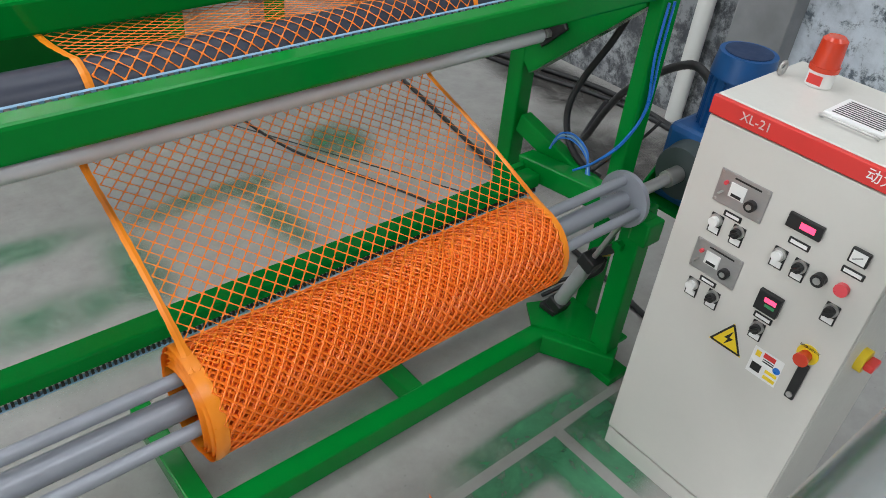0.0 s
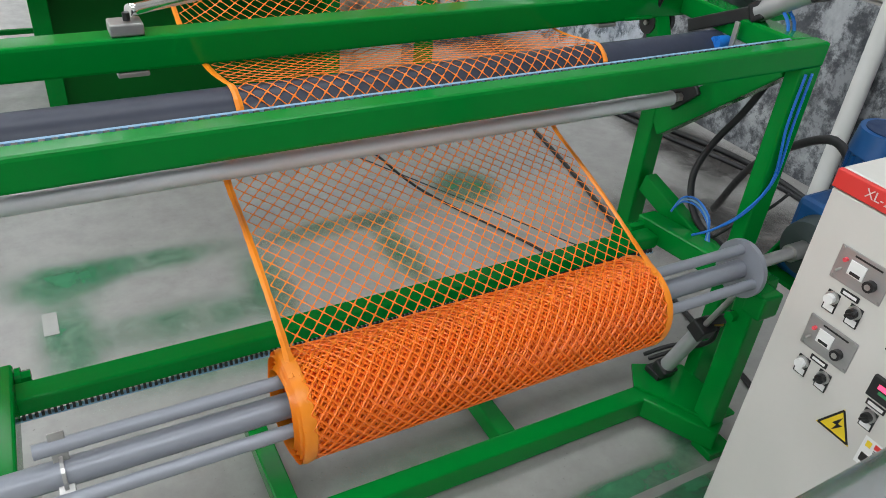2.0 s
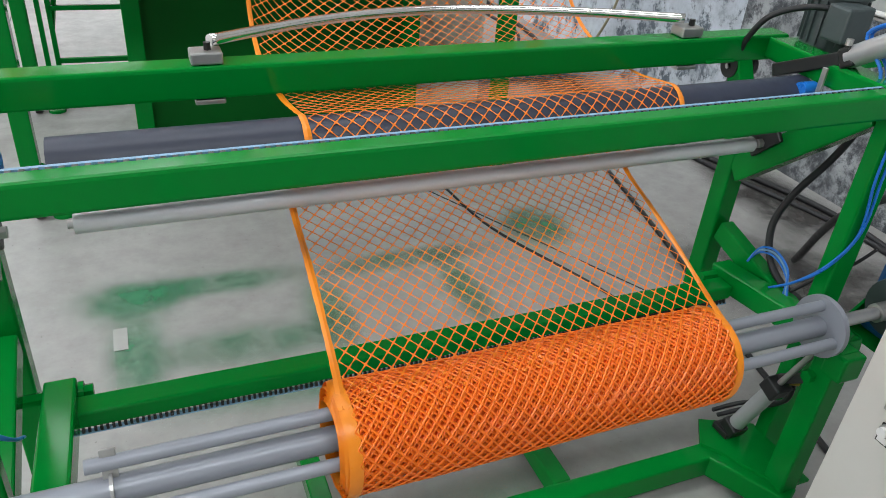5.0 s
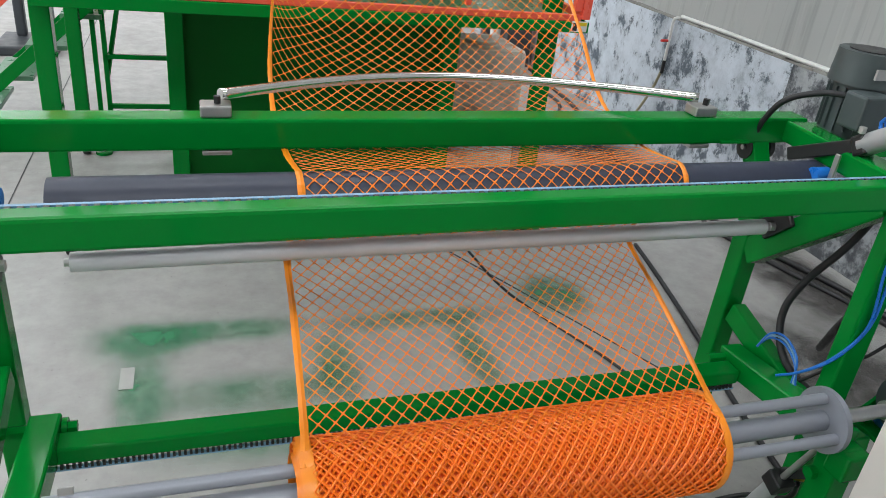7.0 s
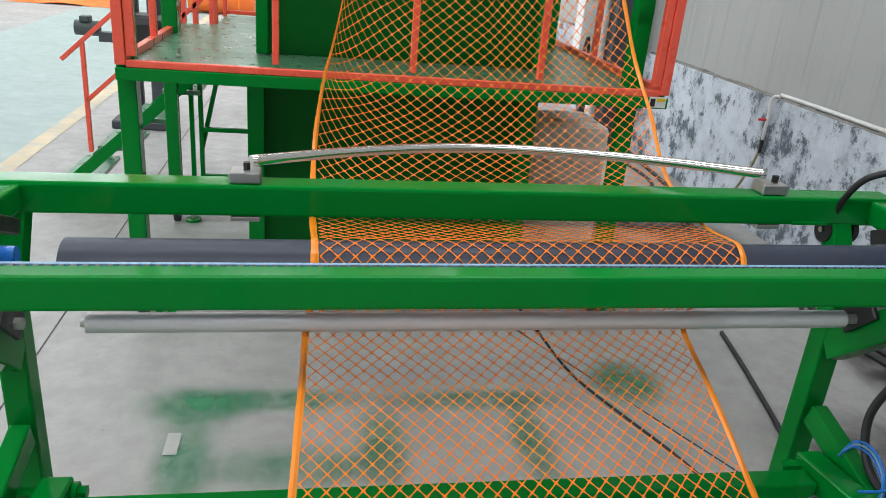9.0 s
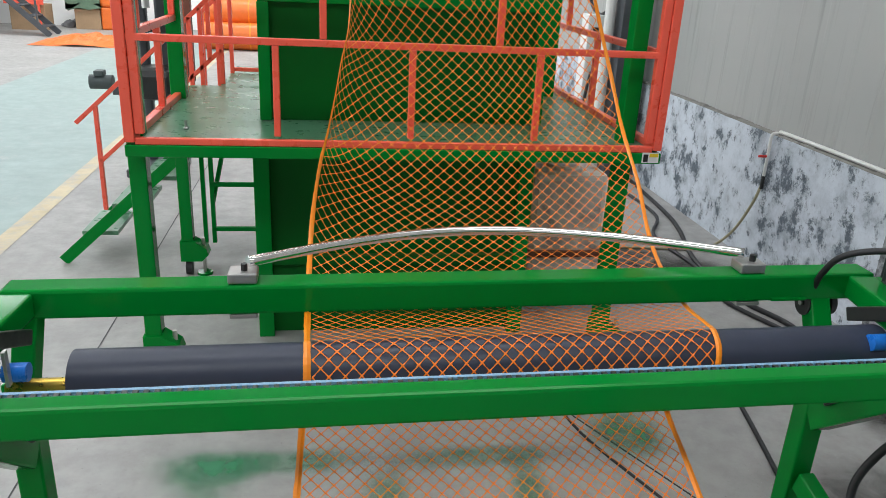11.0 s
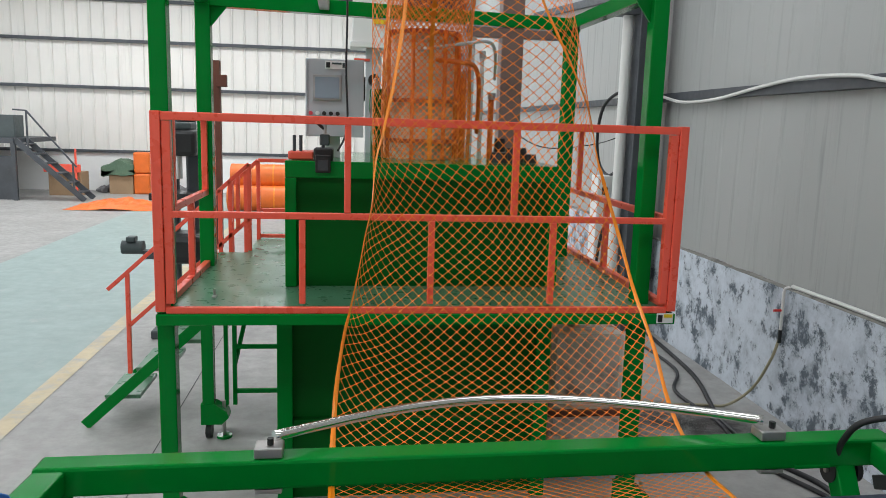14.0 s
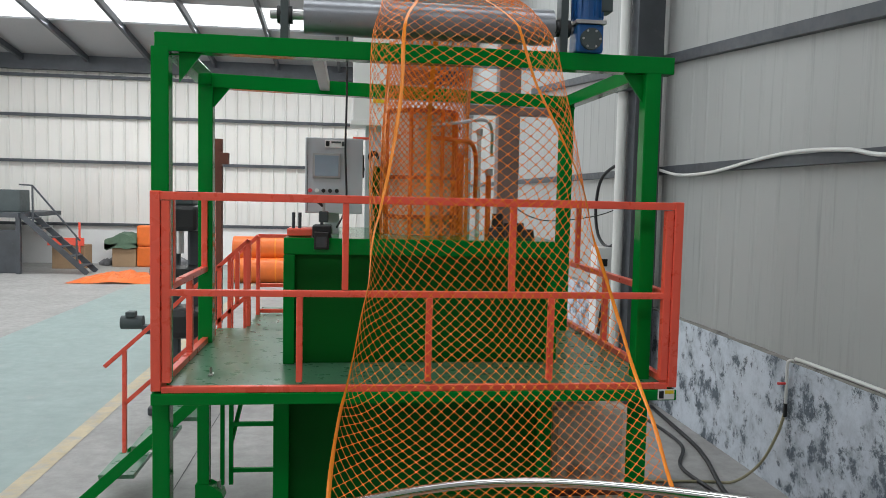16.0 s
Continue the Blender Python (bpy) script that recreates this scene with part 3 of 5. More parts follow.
def run_place(s, w, phase):
    """s metres along the run, w from 0 to 1 across it."""
    st = np.interp(s, LEN, np.arange(len(LEN)) / 10)
    y, z, xl, xr, cl_, cr_ = run_at(st)
    e = run_at(min(st + 0.05, len(RUN) - 1.001))
    t = Vector((0, e[0] - y, e[1] - z))
    t = t.normalized() if t.length > 1e-6 else Vector((0, 1, 0))
    out = Vector((0, -t.z, t.y))
    u = (w - 0.5) * 2
    deg = max(cl_ if u < 0 else cr_, 0.5)
    a, q = radians(deg), abs(u)
    # the edges curl towards the viewer: low down over a narrow strip, near the drum as a round drape
    p = float(np.interp(deg, (74, 112), (3.0, 1.0)))
    g = np.linspace(0, 1, 41)
    turn = a * g ** p
    across = np.concatenate(([0], np.cumsum(np.cos((turn[1:] + turn[:-1]) / 2)) / 40))
    depth = np.concatenate(([0], np.cumsum(np.sin((turn[1:] + turn[:-1]) / 2)) / 40))
    half = (xr - xl) / 2 / across.max()
    x = (xr + xl) / 2 + math.copysign(half * float(np.interp(q, g, across)), u)
    d = half * float(np.interp(q, g, depth)) * float(np.interp(deg, (70, 112), (1.0, 0.42))) * (1 - 0.8 * min(1, max(0, (z - 3.30) / 0.36)))
    sag = 0.010 * math.sin(s * 9 + w * 5) * min(1, max(0, s - 1.2))
    pt = Vector((x, y, z)) + out * (d + sag)
    bend = math.copysign(a * q ** p, u)
    nn = (out * max(math.cos(bend), -0.9) - Vector((1, 0, 0)) * math.sin(bend) * 0.6).normalized()
    return pt, nn


net = thing("plastic_net", "orange extruded plastic diamond safety net running to the roll", "net", (1.1, 1.3, 0.95))
net_top = LEN[-1]
part("mesh_lower", net_mesh(run_place, 0.0, LEN[100] + 0.25, 0.012, 0.988, 0.048, 1 / 27, 0.0014, 2.0), ORANGE_NET, net)
part("mesh_upper", net_mesh(run_place, LEN[100] + 0.25, net_top, 0.012, 0.988, 0.060, 1 / 27, 0.0014, 2.0), ORANGE_NET, net)
for w in (0.0, 1.0):
    part("edge_band", band_mesh(run_place, 0.0, net_top - 0.02, w, 0.010 if w == 0 else 0.009, 260), ORANGE_EDGE, net, "thick orange edge band")

# the wound roll
RX0, RX1, RR = 0.427, 1.578, 0.142
RZ = AZ - 0.006                                         # the loose roll sags on its bars
roll = thing("net_roll", "orange plastic net wound into a thick roll on the shaft", "net roll", (1.03, AY, RZ))


def coil(radius, wob):
    def place(s, w, phase):
        a = s / radius + phase
        k = radius + wob * math.sin(3 * a + 9 * w)
        a += 0.020 * noise.noise(Vector((w * 9, a * 2.2, radius * 400)))
        w += 0.0022 * noise.noise(Vector((w * 14, a * 3, radius * 300)))
        n = Vector((0, math.cos(a), math.sin(a)))
        return Vector((RX0 + w * (RX1 - RX0), AY, RZ)) + n * k, n
    return place


# deeper orange puts the shade between the wound strands into the core's colour
INNER = material("orange_layers_gap_shade", (0.90, 0.12, 0.005), 0.5, vary=0.2, grain=60)
part("roll_core", C((RX0 + 0.02, AY, RZ), (RX1 - 0.015, AY, RZ), RR - 0.019, 48, caps=False), INNER, roll, "inner layers, darker to shade the gaps", True)
part("roll_bore", C((RX0 + 0.02, AY, RZ), (RX1 - 0.015, AY, RZ), RR - 0.048, 48, caps=False), INNER, roll, "innermost layer, darker to shade the gaps", True)
for k in range(3):
    r_ = RR - 0.0050 * k
    part("wound_layer", net_mesh(coil(r_, 0.0012), 0, 2 * math.pi * r_, 0.022, 0.988, 0.040, 1 / 32, 0.0033, 1.2, phase=(0.0, 0.05, 0.10)[k]), ORANGE, roll)


def ring_mesh(x, r_, h, k, t=0.0028):
    """One coil of edge band seen at the end of the roll."""
    bm = bmesh.new()
    seg = 56
    rings = []
    for i in range(seg):
        a = 2 * math.pi * i / seg
        n = Vector((0, math.cos(a), math.sin(a)))
        c = Vector((x + 0.002 * math.sin(3 * a + k), AY, RZ))
        rr_ = r_ + 0.0012 * math.sin(2 * a + k)
        rings.append([bm.verts.new(c + n * rr_ + Vector((h, 0, 0))), bm.verts.new(c + n * (rr_ + t)), bm.verts.new(c + n * rr_ - Vector((h, 0, 0))), bm.verts.new(c + n * (rr_ - t))])
    for i in range(seg):
        p_, q_ = rings[i], rings[(i + 1) % seg]
        for j in range(4):
            bm.faces.new((p_[j], p_[(j + 1) % 4], q_[(j + 1) % 4], q_[j]))
    return bm


for k in range(9):
    part("edge_coil", ring_mesh(RX0 + 0.016 + 0.0035 * math.sin(k * 2.3) - 0.0012 * k, RR + 0.002 - 0.0052 * k, 0.017, k), ORANGE_EDGE, roll, "glossy coil of edge band", True)
for k in range(6):
    part("edge_coil", ring_mesh(RX1 - 0.006 + 0.003 * math.sin(k * 1.9), RR + 0.001 - 0.006 * k, 0.012, k), ORANGE_EDGE, roll, "coil of edge band", True)

# ---------------------------------------------------------------- bowed spreader bar
spreader = thing("spreader_bar", "polished steel bowed spreader bar clamped on the rear beam", "spreader bar", (1.1, 2.05, 1.5))
bow = [(0.30, 2.05, 1.545)]
for i in range(1, 10):
    u = i / 10
    bow.append((0.30 + 1.665 * u, 2.05 + 0.36 * math.sin(math.pi * u), 1.545 - 0.03 * math.sin(math.pi * u)))
bow.append((1.965, 2.05, 1.545))
part("bowed_tube", Hs(bow, 0.017, 14, 6), CHROME, spreader)
for x in (0.240, 1.940):
    cl = part("clamp_block", B(x, 2.008, 1.4855, x + 0.090, 2.082, 1.520, bevel=0.005), STEEL, spreader, "scratched steel clamp block")
    part("clamp_plate", B(x + 0.002, 2.0, 1.371, x + 0.088, 2.09, 1.387, bevel=0.004), STEEL, cl)
    part("clamp_bolt", C((x + 0.05, 2.035, 1.523), (x + 0.05, 2.035, 1.545), 0.011, 6), BLACK, cl)

settle(first)

# ---------------------------------------------------------------- platform tower
PZ, PY0, PY1, PX0, PX1 = 1.50, 3.85, 6.95, -0.51, 2.45
tower = thing("platform_tower", "green steel work platform on square legs with tall top frame", "platform", (0.95, 5.0, 0))


def tw(name, bm, mat=GREEN, label="", smooth=False):
    return part(name, bm, mat, tower, label, smooth)


tw("deck_plate", B(PX0 + 0.02, PY0 + 0.062, PZ - 0.012, PX1 - 0.02, 5.80, PZ), DECK, "worn green deck plate")
tw("deck_plate", B(-0.28, 5.802, PZ - 0.012, PX1 - 0.02, PY1, PZ), DECK, "worn green deck plate")
tw("front_edge_beam", B(PX0, PY0, PZ - 0.076, PX1, PY0 + 0.06, PZ - 0.013, bevel=0.005))
for x, y1 in ((PX0, 5.80), (PX1 - 0.06, PY1)):
    tw("side_edge_beam", B(x, PY0 + 0.062, PZ - 0.085, x + 0.06, y1, PZ - 0.004, bevel=0.005))
for x, y, z in ((-0.538, 3.99, 3.36), (2.268, 4.05, 3.36)):
    tw("front_column", B(x, y, 0.13, x + 0.094, y + 0.10, z, bevel=0.006))
for x, y in ((-0.53, 5.20), (2.225, 5.70)):
    tw("rear_column", B(x, y, PZ - 0.002, x + 0.10, y + 0.10, 3.36, bevel=0.006))
tw("top_front_beam", R((-0.52, 4.04, 3.385), (2.44, 4.10, 3.385), 0.10, 0.10, 0.006))
tw("top_rear_beam", R((-0.53, 5.25, 3.36), (2.325, 5.75, 3.36), 0.10, 0.10, 0.006))
tw("top_side_beam", R((-0.45, 4.09, 3.375), (-0.48, 5.21, 3.365), 0.09, 0.09, 0.006))
tw("top_side_beam", R((2.33, 4.15, 3.375), (2.275, 5.70, 3.365), 0.09, 0.09, 0.006))
tw("top_middle_beam", R((0.34, 4.10, 3.40), (0.34, 5.40, 3.37), 0.07, 0.07, 0.005), GREYBOX, "unpainted grey beam")


def triangle(x, y, z, dx, dy, t=0.012):
    bm = bmesh.new()
    o = Vector((x, y, z))
    d = Vector((dx, dy, 0))
    n = Vector((dy, -dx, 0)).normalized() * t / 2
    ps = [o, o + d, o - Vector((0, 0, 0.16))]
    lo, hi = [bm.verts.new(p - n) for p in ps], [bm.verts.new(p + n) for p in ps]
    bm.faces.new(lo)
    bm.faces.new(hi)
    for i in range(3):
        bm.faces.new((lo[i], lo[(i + 1) % 3], hi[(i + 1) % 3], hi[i]))
    return bm


for x, y, dx, dy in ((-0.40, 4.05, 0.12, 0), (2.268, 4.11, -0.12, 0), (-0.43, 5.25, 0.13, 0), (2.225, 5.75, -0.13, 0)):
    tw("gusset", triangle(x, y, 3.335, dx, dy))
# castors under the legs
for x, y in ((-0.538, 3.99), (2.268, 4.05), (-0.62, 5.62)):
    bm = bmesh.new()
    prof = [(-0.012, 0.13), (0.150, 0.13), (0.205, 0.185), (0.190, 0.235), (0.095, 0.300), (-0.012, 0.300)]
    lo, hi = ([bm.verts.new((x + dx, yy, z)) for dx, z in prof] for yy in (y - 0.015, y + 0.115))
    bm.faces.new(lo)
    bm.faces.new(hi)
    for i in range(6):
        bm.faces.new((lo[i], lo[(i + 1) % 6], hi[(i + 1) % 6], hi[i]))
    ca = tw("castor_bracket", bm)
    part("castor_wheel", C((x + 0.02, y + 0.05, 0.062), (x + 0.065, y + 0.05, 0.062), 0.062, 24), RUBBER, ca, "black rubber castor wheel", True)
    part("jack_screw", C((x + 0.16, y + 0.05, 0.01), (x + 0.16, y + 0.05, 0.31), 0.014, 12), STEEL, ca)
    part("jack_foot", C((x + 0.16, y + 0.05, 0), (x + 0.16, y + 0.05, 0.02), 0.06, 20), GREEN, ca)
tw("rear_leg", B(-0.62, 5.62, 0.26, -0.53, 5.71, 1.41, bevel=0.005))

for x, y in ((-0.26, 4.22),):
    lug = tw("deck_lug", B(x - 0.012, y - 0.03, PZ, x + 0.012, y + 0.03, PZ + 0.012, bevel=0.003), STEEL, "small bare steel lug")
    part("lug_bolt", C((x, y, PZ + 0.012), (x, y, PZ + 0.05), 0.008, 8), STEEL, lug)
# red guard rails
rails = thing("guard_rail", "red painted square-tube guard rail round the platform", "guard rail", (0.97, 3.88, PZ))


def rl(name, a, b, w=0.045):
    return part(name, R(a, b, w, w, 0.004), RED, rails)


ry = PY0 + 0.03
for z, w in ((2.555, 0.044), (2.035, 0.036), (PZ + 0.006, 0.036)):
    rl("front_rail", (PX0 + 0.052, ry, z), (PX1 - 0.052, ry, z), w)
for x in (PX0 + 0.026, PX1 - 0.026):
    rl("corner_post", (x, ry, PZ), (x, ry, 2.58), 0.052)
    rl("corner_post", (x + (0.052 if x < 1 else -0.052), ry + 0.004, PZ + 0.044), (x + (0.052 if x < 1 else -0.052), ry + 0.004, 2.53), 0.045)
for x in (0.52, 1.455):
    rl("upper_baluster", (x, ry, 2.056), (x, ry, 2.533), 0.036)
for x in (0.275, 0.99, 1.69):
    rl("lower_baluster", (x, ry, PZ + 0.043), (x, ry, 2.017), 0.035)
for x, y1, n in ((PX0 + 0.03, 5.45, 3), (PX1 - 0.03, 6.2, 3)):
    for z in (2.555, 2.035, PZ + 0.022):
        rl("side_rail", (x, ry + 0.03, z), (x, y1, z), 0.042)
    rl("side_post", (x, y1 + 0.02, PZ), (x, y1 + 0.02, 2.58), 0.046)
    for k in range(n):
        yy = ry + 0.03 + (y1 - ry) * (k + 0.6) / (n + 0.2)
        if k % 2 == 0:
            rl("upper_baluster", (x, yy, 2.056), (x, yy, 2.534), 0.04)
        else:
            rl("lower_baluster", (x, yy, PZ + 0.043), (x, yy, 2.014), 0.04)
# stairs up to the platform, along its aisle side
stair = thing("platform_stair", "green steel stair with red handrail beside the platform", "stair", (-1.3, 6.0, 0))
for dy in (0.0, 0.60):
    part("stringer", R((-1.62, 5.92 + dy, 0.02), (-0.26, 5.92 + dy, 1.27), 0.03, 0.09, 0.003), GREEN, stair)
for k in range(5):
    part("tread", B(-1.46 + 0.255 * k, 5.94, 0.235 + 0.235 * k, -1.18 + 0.255 * k, 6.50, 0.27 + 0.235 * k, bevel=0.004), DECK, stair)
for a, b in (((-1.24, 0.47), (-1.235, 1.30)), ((-1.39, 1.17), (-0.27, 2.20)), ((-1.235, 0.87), (-0.27, 1.76)), ((-0.27, 1.50), (-0.27, 2.20)), ((-0.42, 1.14), (-0.42, 2.06)), ((-0.50, 1.07), (-0.50, 1.99)), ((-0.36, 1.68), (-0.36, 2.10))):
    part("handrail", R((a[0], 5.90, a[1]), (b[0], 5.90, b[1]), 0.032, 0.032, 0.003), RED, stair, "red handrail")
for x in (-0.50, -0.38, -0.27):
    part("handrail", R((x, 6.50, 1.06 + (x + 0.5) * 0.9), (x, 6.50, 1.99 + (x + 0.5) * 0.9), 0.032, 0.032, 0.003), RED, stair, "red handrail")
part("handrail", R((-0.52, 6.50, 1.97), (-0.27, 6.50, 2.20), 0.032, 0.032, 0.003), RED, stair, "red handrail")
for a, b in (((-0.27, 6.52, 2.20), (0.35, 6.52, 2.20)), ((-0.27, 6.52, 1.76), (0.35, 6.52, 1.76)), ((0.35, 6.52, 1.50), (0.35, 6.52, 2.20)), ((-0.27, 6.52, 1.53), (0.35, 6.52, 1.53))):
    part("landing_rail", R(a, b, 0.032, 0.032, 0.003), RED, stair, "red landing rail")
# trolley of thin green tube beneath the platform
trolley = thing("tube_trolley", "green thin-tube trolley parked under the platform", "trolley", (-0.3, 5.9, 0))
for x in (-0.49, -0.42, 0.10):
    part("upright", R((x, 6.0, 0.15), (x, 6.0, 1.20), 0.035, 0.035, 0.003), GREEN, trolley)
for z in (0.27, 0.66, 1.12):
    part("crossbar", R((-0.42, 6.0, z), (0.10, 6.0, z), 0.035, 0.035, 0.003), GREEN, trolley)
part("diagonal", R((-0.42, 6.0, 0.5), (-0.29, 6.4, 1.2), 0.03, 0.03, 0.003), GREEN, trolley)

# ---------------------------------------------------------------- green extruder housing
house = thing("machine_housing", "dark green sheet-steel machine housing through the platform", "machine housing", (1.0, 5.0, 0))


def hs(name, bm, mat=GREEN_DULL, label="", smooth=False):
    return part(name, bm, mat, house, label, smooth)


hs("upper_shell", B(0.19, 4.54, PZ + 0.002, 1.84, 6.10, 2.20))
hs("top_flange", B(0.13, 4.49, 2.20, 1.90, 6.15, 2.305, bevel=0.006), GREEN)
for x in (0.13, 1.83):
    hs("side_flange", B(x, 4.49, PZ + 0.004, x + 0.07, 4.56, 2.199, bevel=0.005), GREEN)
hs("lower_shell", B(0.14, 4.62, 0.0, 1.86, 6.05, 1.408))
for x in (0.07, 1.80):
    hs("lower_flange", B(x, 4.53, 0.0, x + 0.10, 4.63, 1.409, bevel=0.005), GREEN)
hs("lower_cross_rail", B(0.171, 4.56, 0.52, 1.80, 4.62, 0.58, bevel=0.004))
# things on the housing
vice = thing("feed_block", "black steel block clamped on the housing edge", "machine part", (0.32, 4.55, 2.30))
part("block", B(0.305, 4.50, 2.306, 0.425, 4.70, 2.385, bevel=0.01), BLACK, vice)
part("jaw", B(0.318, 4.46, 2.235, 0.412, 4.488, 2.345, bevel=0.006), BLACK, vice)
part("chute", B(0.333, 4.452, 2.25, 0.397, 4.459, 2.315), DARKSTEEL, vice)
part("stem", B(0.34, 4.60, 2.40, 0.40, 4.68, 2.47, bevel=0.006), MOTORGREY, vice)
part("crank", C((0.37, 4.62, 2.50), (0.30, 4.60, 2.56), 0.010, 10), BLACK, vice, "", True)
part("spindle", C((0.37, 4.62, 2.46), (0.37, 4.62, 2.53), 0.012, 10), STEEL, vice, "", True)
part("red_base", B(0.14, 4.6, 2.307, 0.30, 4.85, 2.36, bevel=0.01), RED, vice)
for x in (0.18, 0.22, 0.36):
    part("peg", C((x, 4.62, 2.36), (x, 4.62, 2.46), 0.011, 10), DARKSTEEL, vice)

panel = thing("control_box", "grey steel control box with a screen", "control box", (0.43, 5.1, 2.305))
part("panel_body", B(0.23, 4.95, 2.45, 0.62, 5.25, 2.965, bevel=0.006), GREYBOX, panel)
part("stand", B(0.36, 5.05, 2.306, 0.46, 5.15, 2.452), GREYBOX, panel)
scr = part("screen_frame", B(0.28, 4.938, 2.69, 0.47, 4.951, 2.86, bevel=0.003), PLATE, panel)
part("screen", B(0.295, 4.933, 2.705, 0.455, 4.940, 2.845), GLASSGREY, scr, "grey touch screen")
plate_ = part("name_plate", B(0.36, 4.943, 2.90, 0.50, 4.951, 2.952), WHITE, panel, "white name plate with small logo bars")
part("plate_mark", B(0.367, 4.940, 2.908, 0.392, 4.943, 2.943), BLACK, plate_)
part("plate_bar", B(0.405, 4.940, 2.930, 0.47, 4.943, 2.942), MOTORGREY, plate_)
part("plate_bar", B(0.475, 4.940, 2.910, 0.492, 4.943, 2.942), MOTORGREY, plate_)
part("door_seam", B(0.245, 4.9475, 2.465, 0.248, 4.951, 2.95), MOTORGREY, panel)
for k, mcol in enumerate((PINK, WHITE, BLACK, BLACK, BLACK)):
    part("button", C((0.265 + 0.045 * k, 4.951, 2.605), (0.265 + 0.045 * k, 4.928, 2.605), 0.014, 14), mcol, panel)
part("side_handle", B(0.618, 5.05, 2.70, 0.632, 5.07, 2.86), BLACK, panel)
part("red_cap", B(0.55, 4.99, 2.967, 0.66, 5.1, 2.98), RED, panel)
# extruded tube of net rising behind the housing
riser = thing("net_tube", "orange plastic net tube rising from the extruder to the drum", "net tube", (1.04, 5.2, 2.31))


def tube_place(s, w, phase):
    a = w * 2 * math.pi
    r = 0.30 + 0.02 * math.sin(2.2 * s + 1)
    n = Vector((math.cos(a), math.sin(a), 0))
    y = 5.2 - 0.9 * max(0, (s - 0.55)) ** 2 * 0.9
    return Vector((1.07 + r * n.x, y + r * n.y * (1 - 0.35 * s / 1.3), 2.31 + s)), n


part("tube_mesh", net_mesh(tube_place, 0.0, 1.28, 0, 1, 0.044, 1 / 46, 0.0031), ORANGE_NET, riser)


for w in (0.75, 0.55, 0.93):
    part("tube_band", band_mesh(tube_place, 0.0, 1.27, w, 0.016, 40), ORANGE_EDGE, riser, "thick orange band")
mandrel = thing("extruder_mandrel", "pale metal sizing cylinder inside the net tube", "cylinder", (1.04, 5.2, 2.306))
part("cylinder", C((1.04, 5.2, 2.307), (1.04, 5.2, 3.16), 0.225, 36), material("mandrel_metal", (0.84, 0.73, 0.66), 0.45, 0.1, vary=0.12, dirt=(0.40, 0.22, 0.14), dirt_at=0.60), mandrel, smooth=True)
FLANGE = material("red_oxide_flange", (0.42, 0.075, 0.035), 0.5, vary=0.2)
for z0, z1, rr_ in ((2.42, 2.45, 0.275), (2.70, 2.725, 0.27), (3.16, 3.19, 0.26)):
    part("cylinder_flange", C((1.04, 5.2, z0), (1.04, 5.2, z1), rr_, 36), FLANGE, mandrel, "red-brown flange ring", True)
for a in (20, 140, 200, 250, 300, 340):
    x, y = 1.04 + 0.262 * math.cos(radians(a)), 5.2 + 0.262 * math.sin(radians(a))
    part("tie_bar", C((x, y, 2.308), (x, y, 3.185), 0.014, 12), ORANGEPAINT, mandrel, "orange tie bar", True)
part("water_hose", Hs([(0.86, 5.06, 3.0), (1.25, 4.98, 2.98), (1.42, 5.1, 2.92), (1.46, 5.3, 2.5)], 0.016, 10, 8), ORANGEPAINT, mandrel, "orange hose")
part("water_line", Hs([(1.0, 4.97, 3.05), (1.28, 4.96, 3.10), (1.52, 5.1, 3.12), (1.6, 5.4, 2.9)], 0.012, 10, 8), ALU, mandrel, "grey hose")
MASTBROWN = material("mast_brown_paint", (0.20, 0.125, 0.11), 0.5, vary=0.2, grain=12)
mast = thing("steel_mast", "brown-black steel mast behind the net tube", "column", (1.85, 6.6, 1.5))
part("mast_post", B(1.87, 6.55, 1.49, 2.07, 6.72, 4.3, bevel=0.01), MASTBROWN, mast)
part("mast_arm", R((1.55, 6.6, 3.42), (2.5, 6.6, 3.42), 0.10, 0.16, 0.006), MASTBROWN, mast)
part("mast_foot", B(1.79, 6.48, 1.488, 2.15, 6.80, 1.56), MASTBROWN, mast)

# ---------------------------------------------------------------- drum and gear motor on top
drum = thing("top_drum", "silver drum roller on the tower's top beam", "drum", (0.98, 4.12, 3.6))
part("drum_shell", C((0.27, 4.12, 3.585), (1.70, 4.12, 3.585), 0.105, 48), material("drum_steel", (0.30, 0.31, 0.335), 0.34, 0.6, vary=0.10, grain=26, dirt=(0.18, 0.18, 0.20), dirt_at=0.64), drum, smooth=True)
part("drum_shaft", C((0.08, 4.12, 3.585), (1.90, 4.12, 3.585), 0.025, 18), STEEL, drum, smooth=True)
for x in (0.14, 1.745):
    br = part("bearing_block", B(x, 4.07, 3.436, x + 0.045, 4.17, 3.78, bevel=0.004), MOTORGREY, drum)
    part("bearing", C((x - 0.02, 4.12, 3.585), (x + 0.065, 4.12, 3.585), 0.05, 20), BLACK, br, smooth=True)
gm = thing("drum_gear_motor", "blue gear motor driving the drum", "gear motor", (1.92, 4.1, 3.44))
part("gearbox", B(1.83, 4.02, 3.436, 1.99, 4.19, 3.60, bevel=0.015), BLUE, gm)
part("motor_body", C((1.91, 4.1, 3.60), (1.91, 4.1, 3.88), 0.085, 28), BLUE, gm, smooth=True)
part("flange_plate", B(1.82, 4.01, 3.60, 2.0, 4.2, 3.62), STEEL, gm)
part("terminal_box", B(1.97, 4.05, 3.68, 2.05, 4.16, 3.78, bevel=0.008), MOTORGREY, gm)
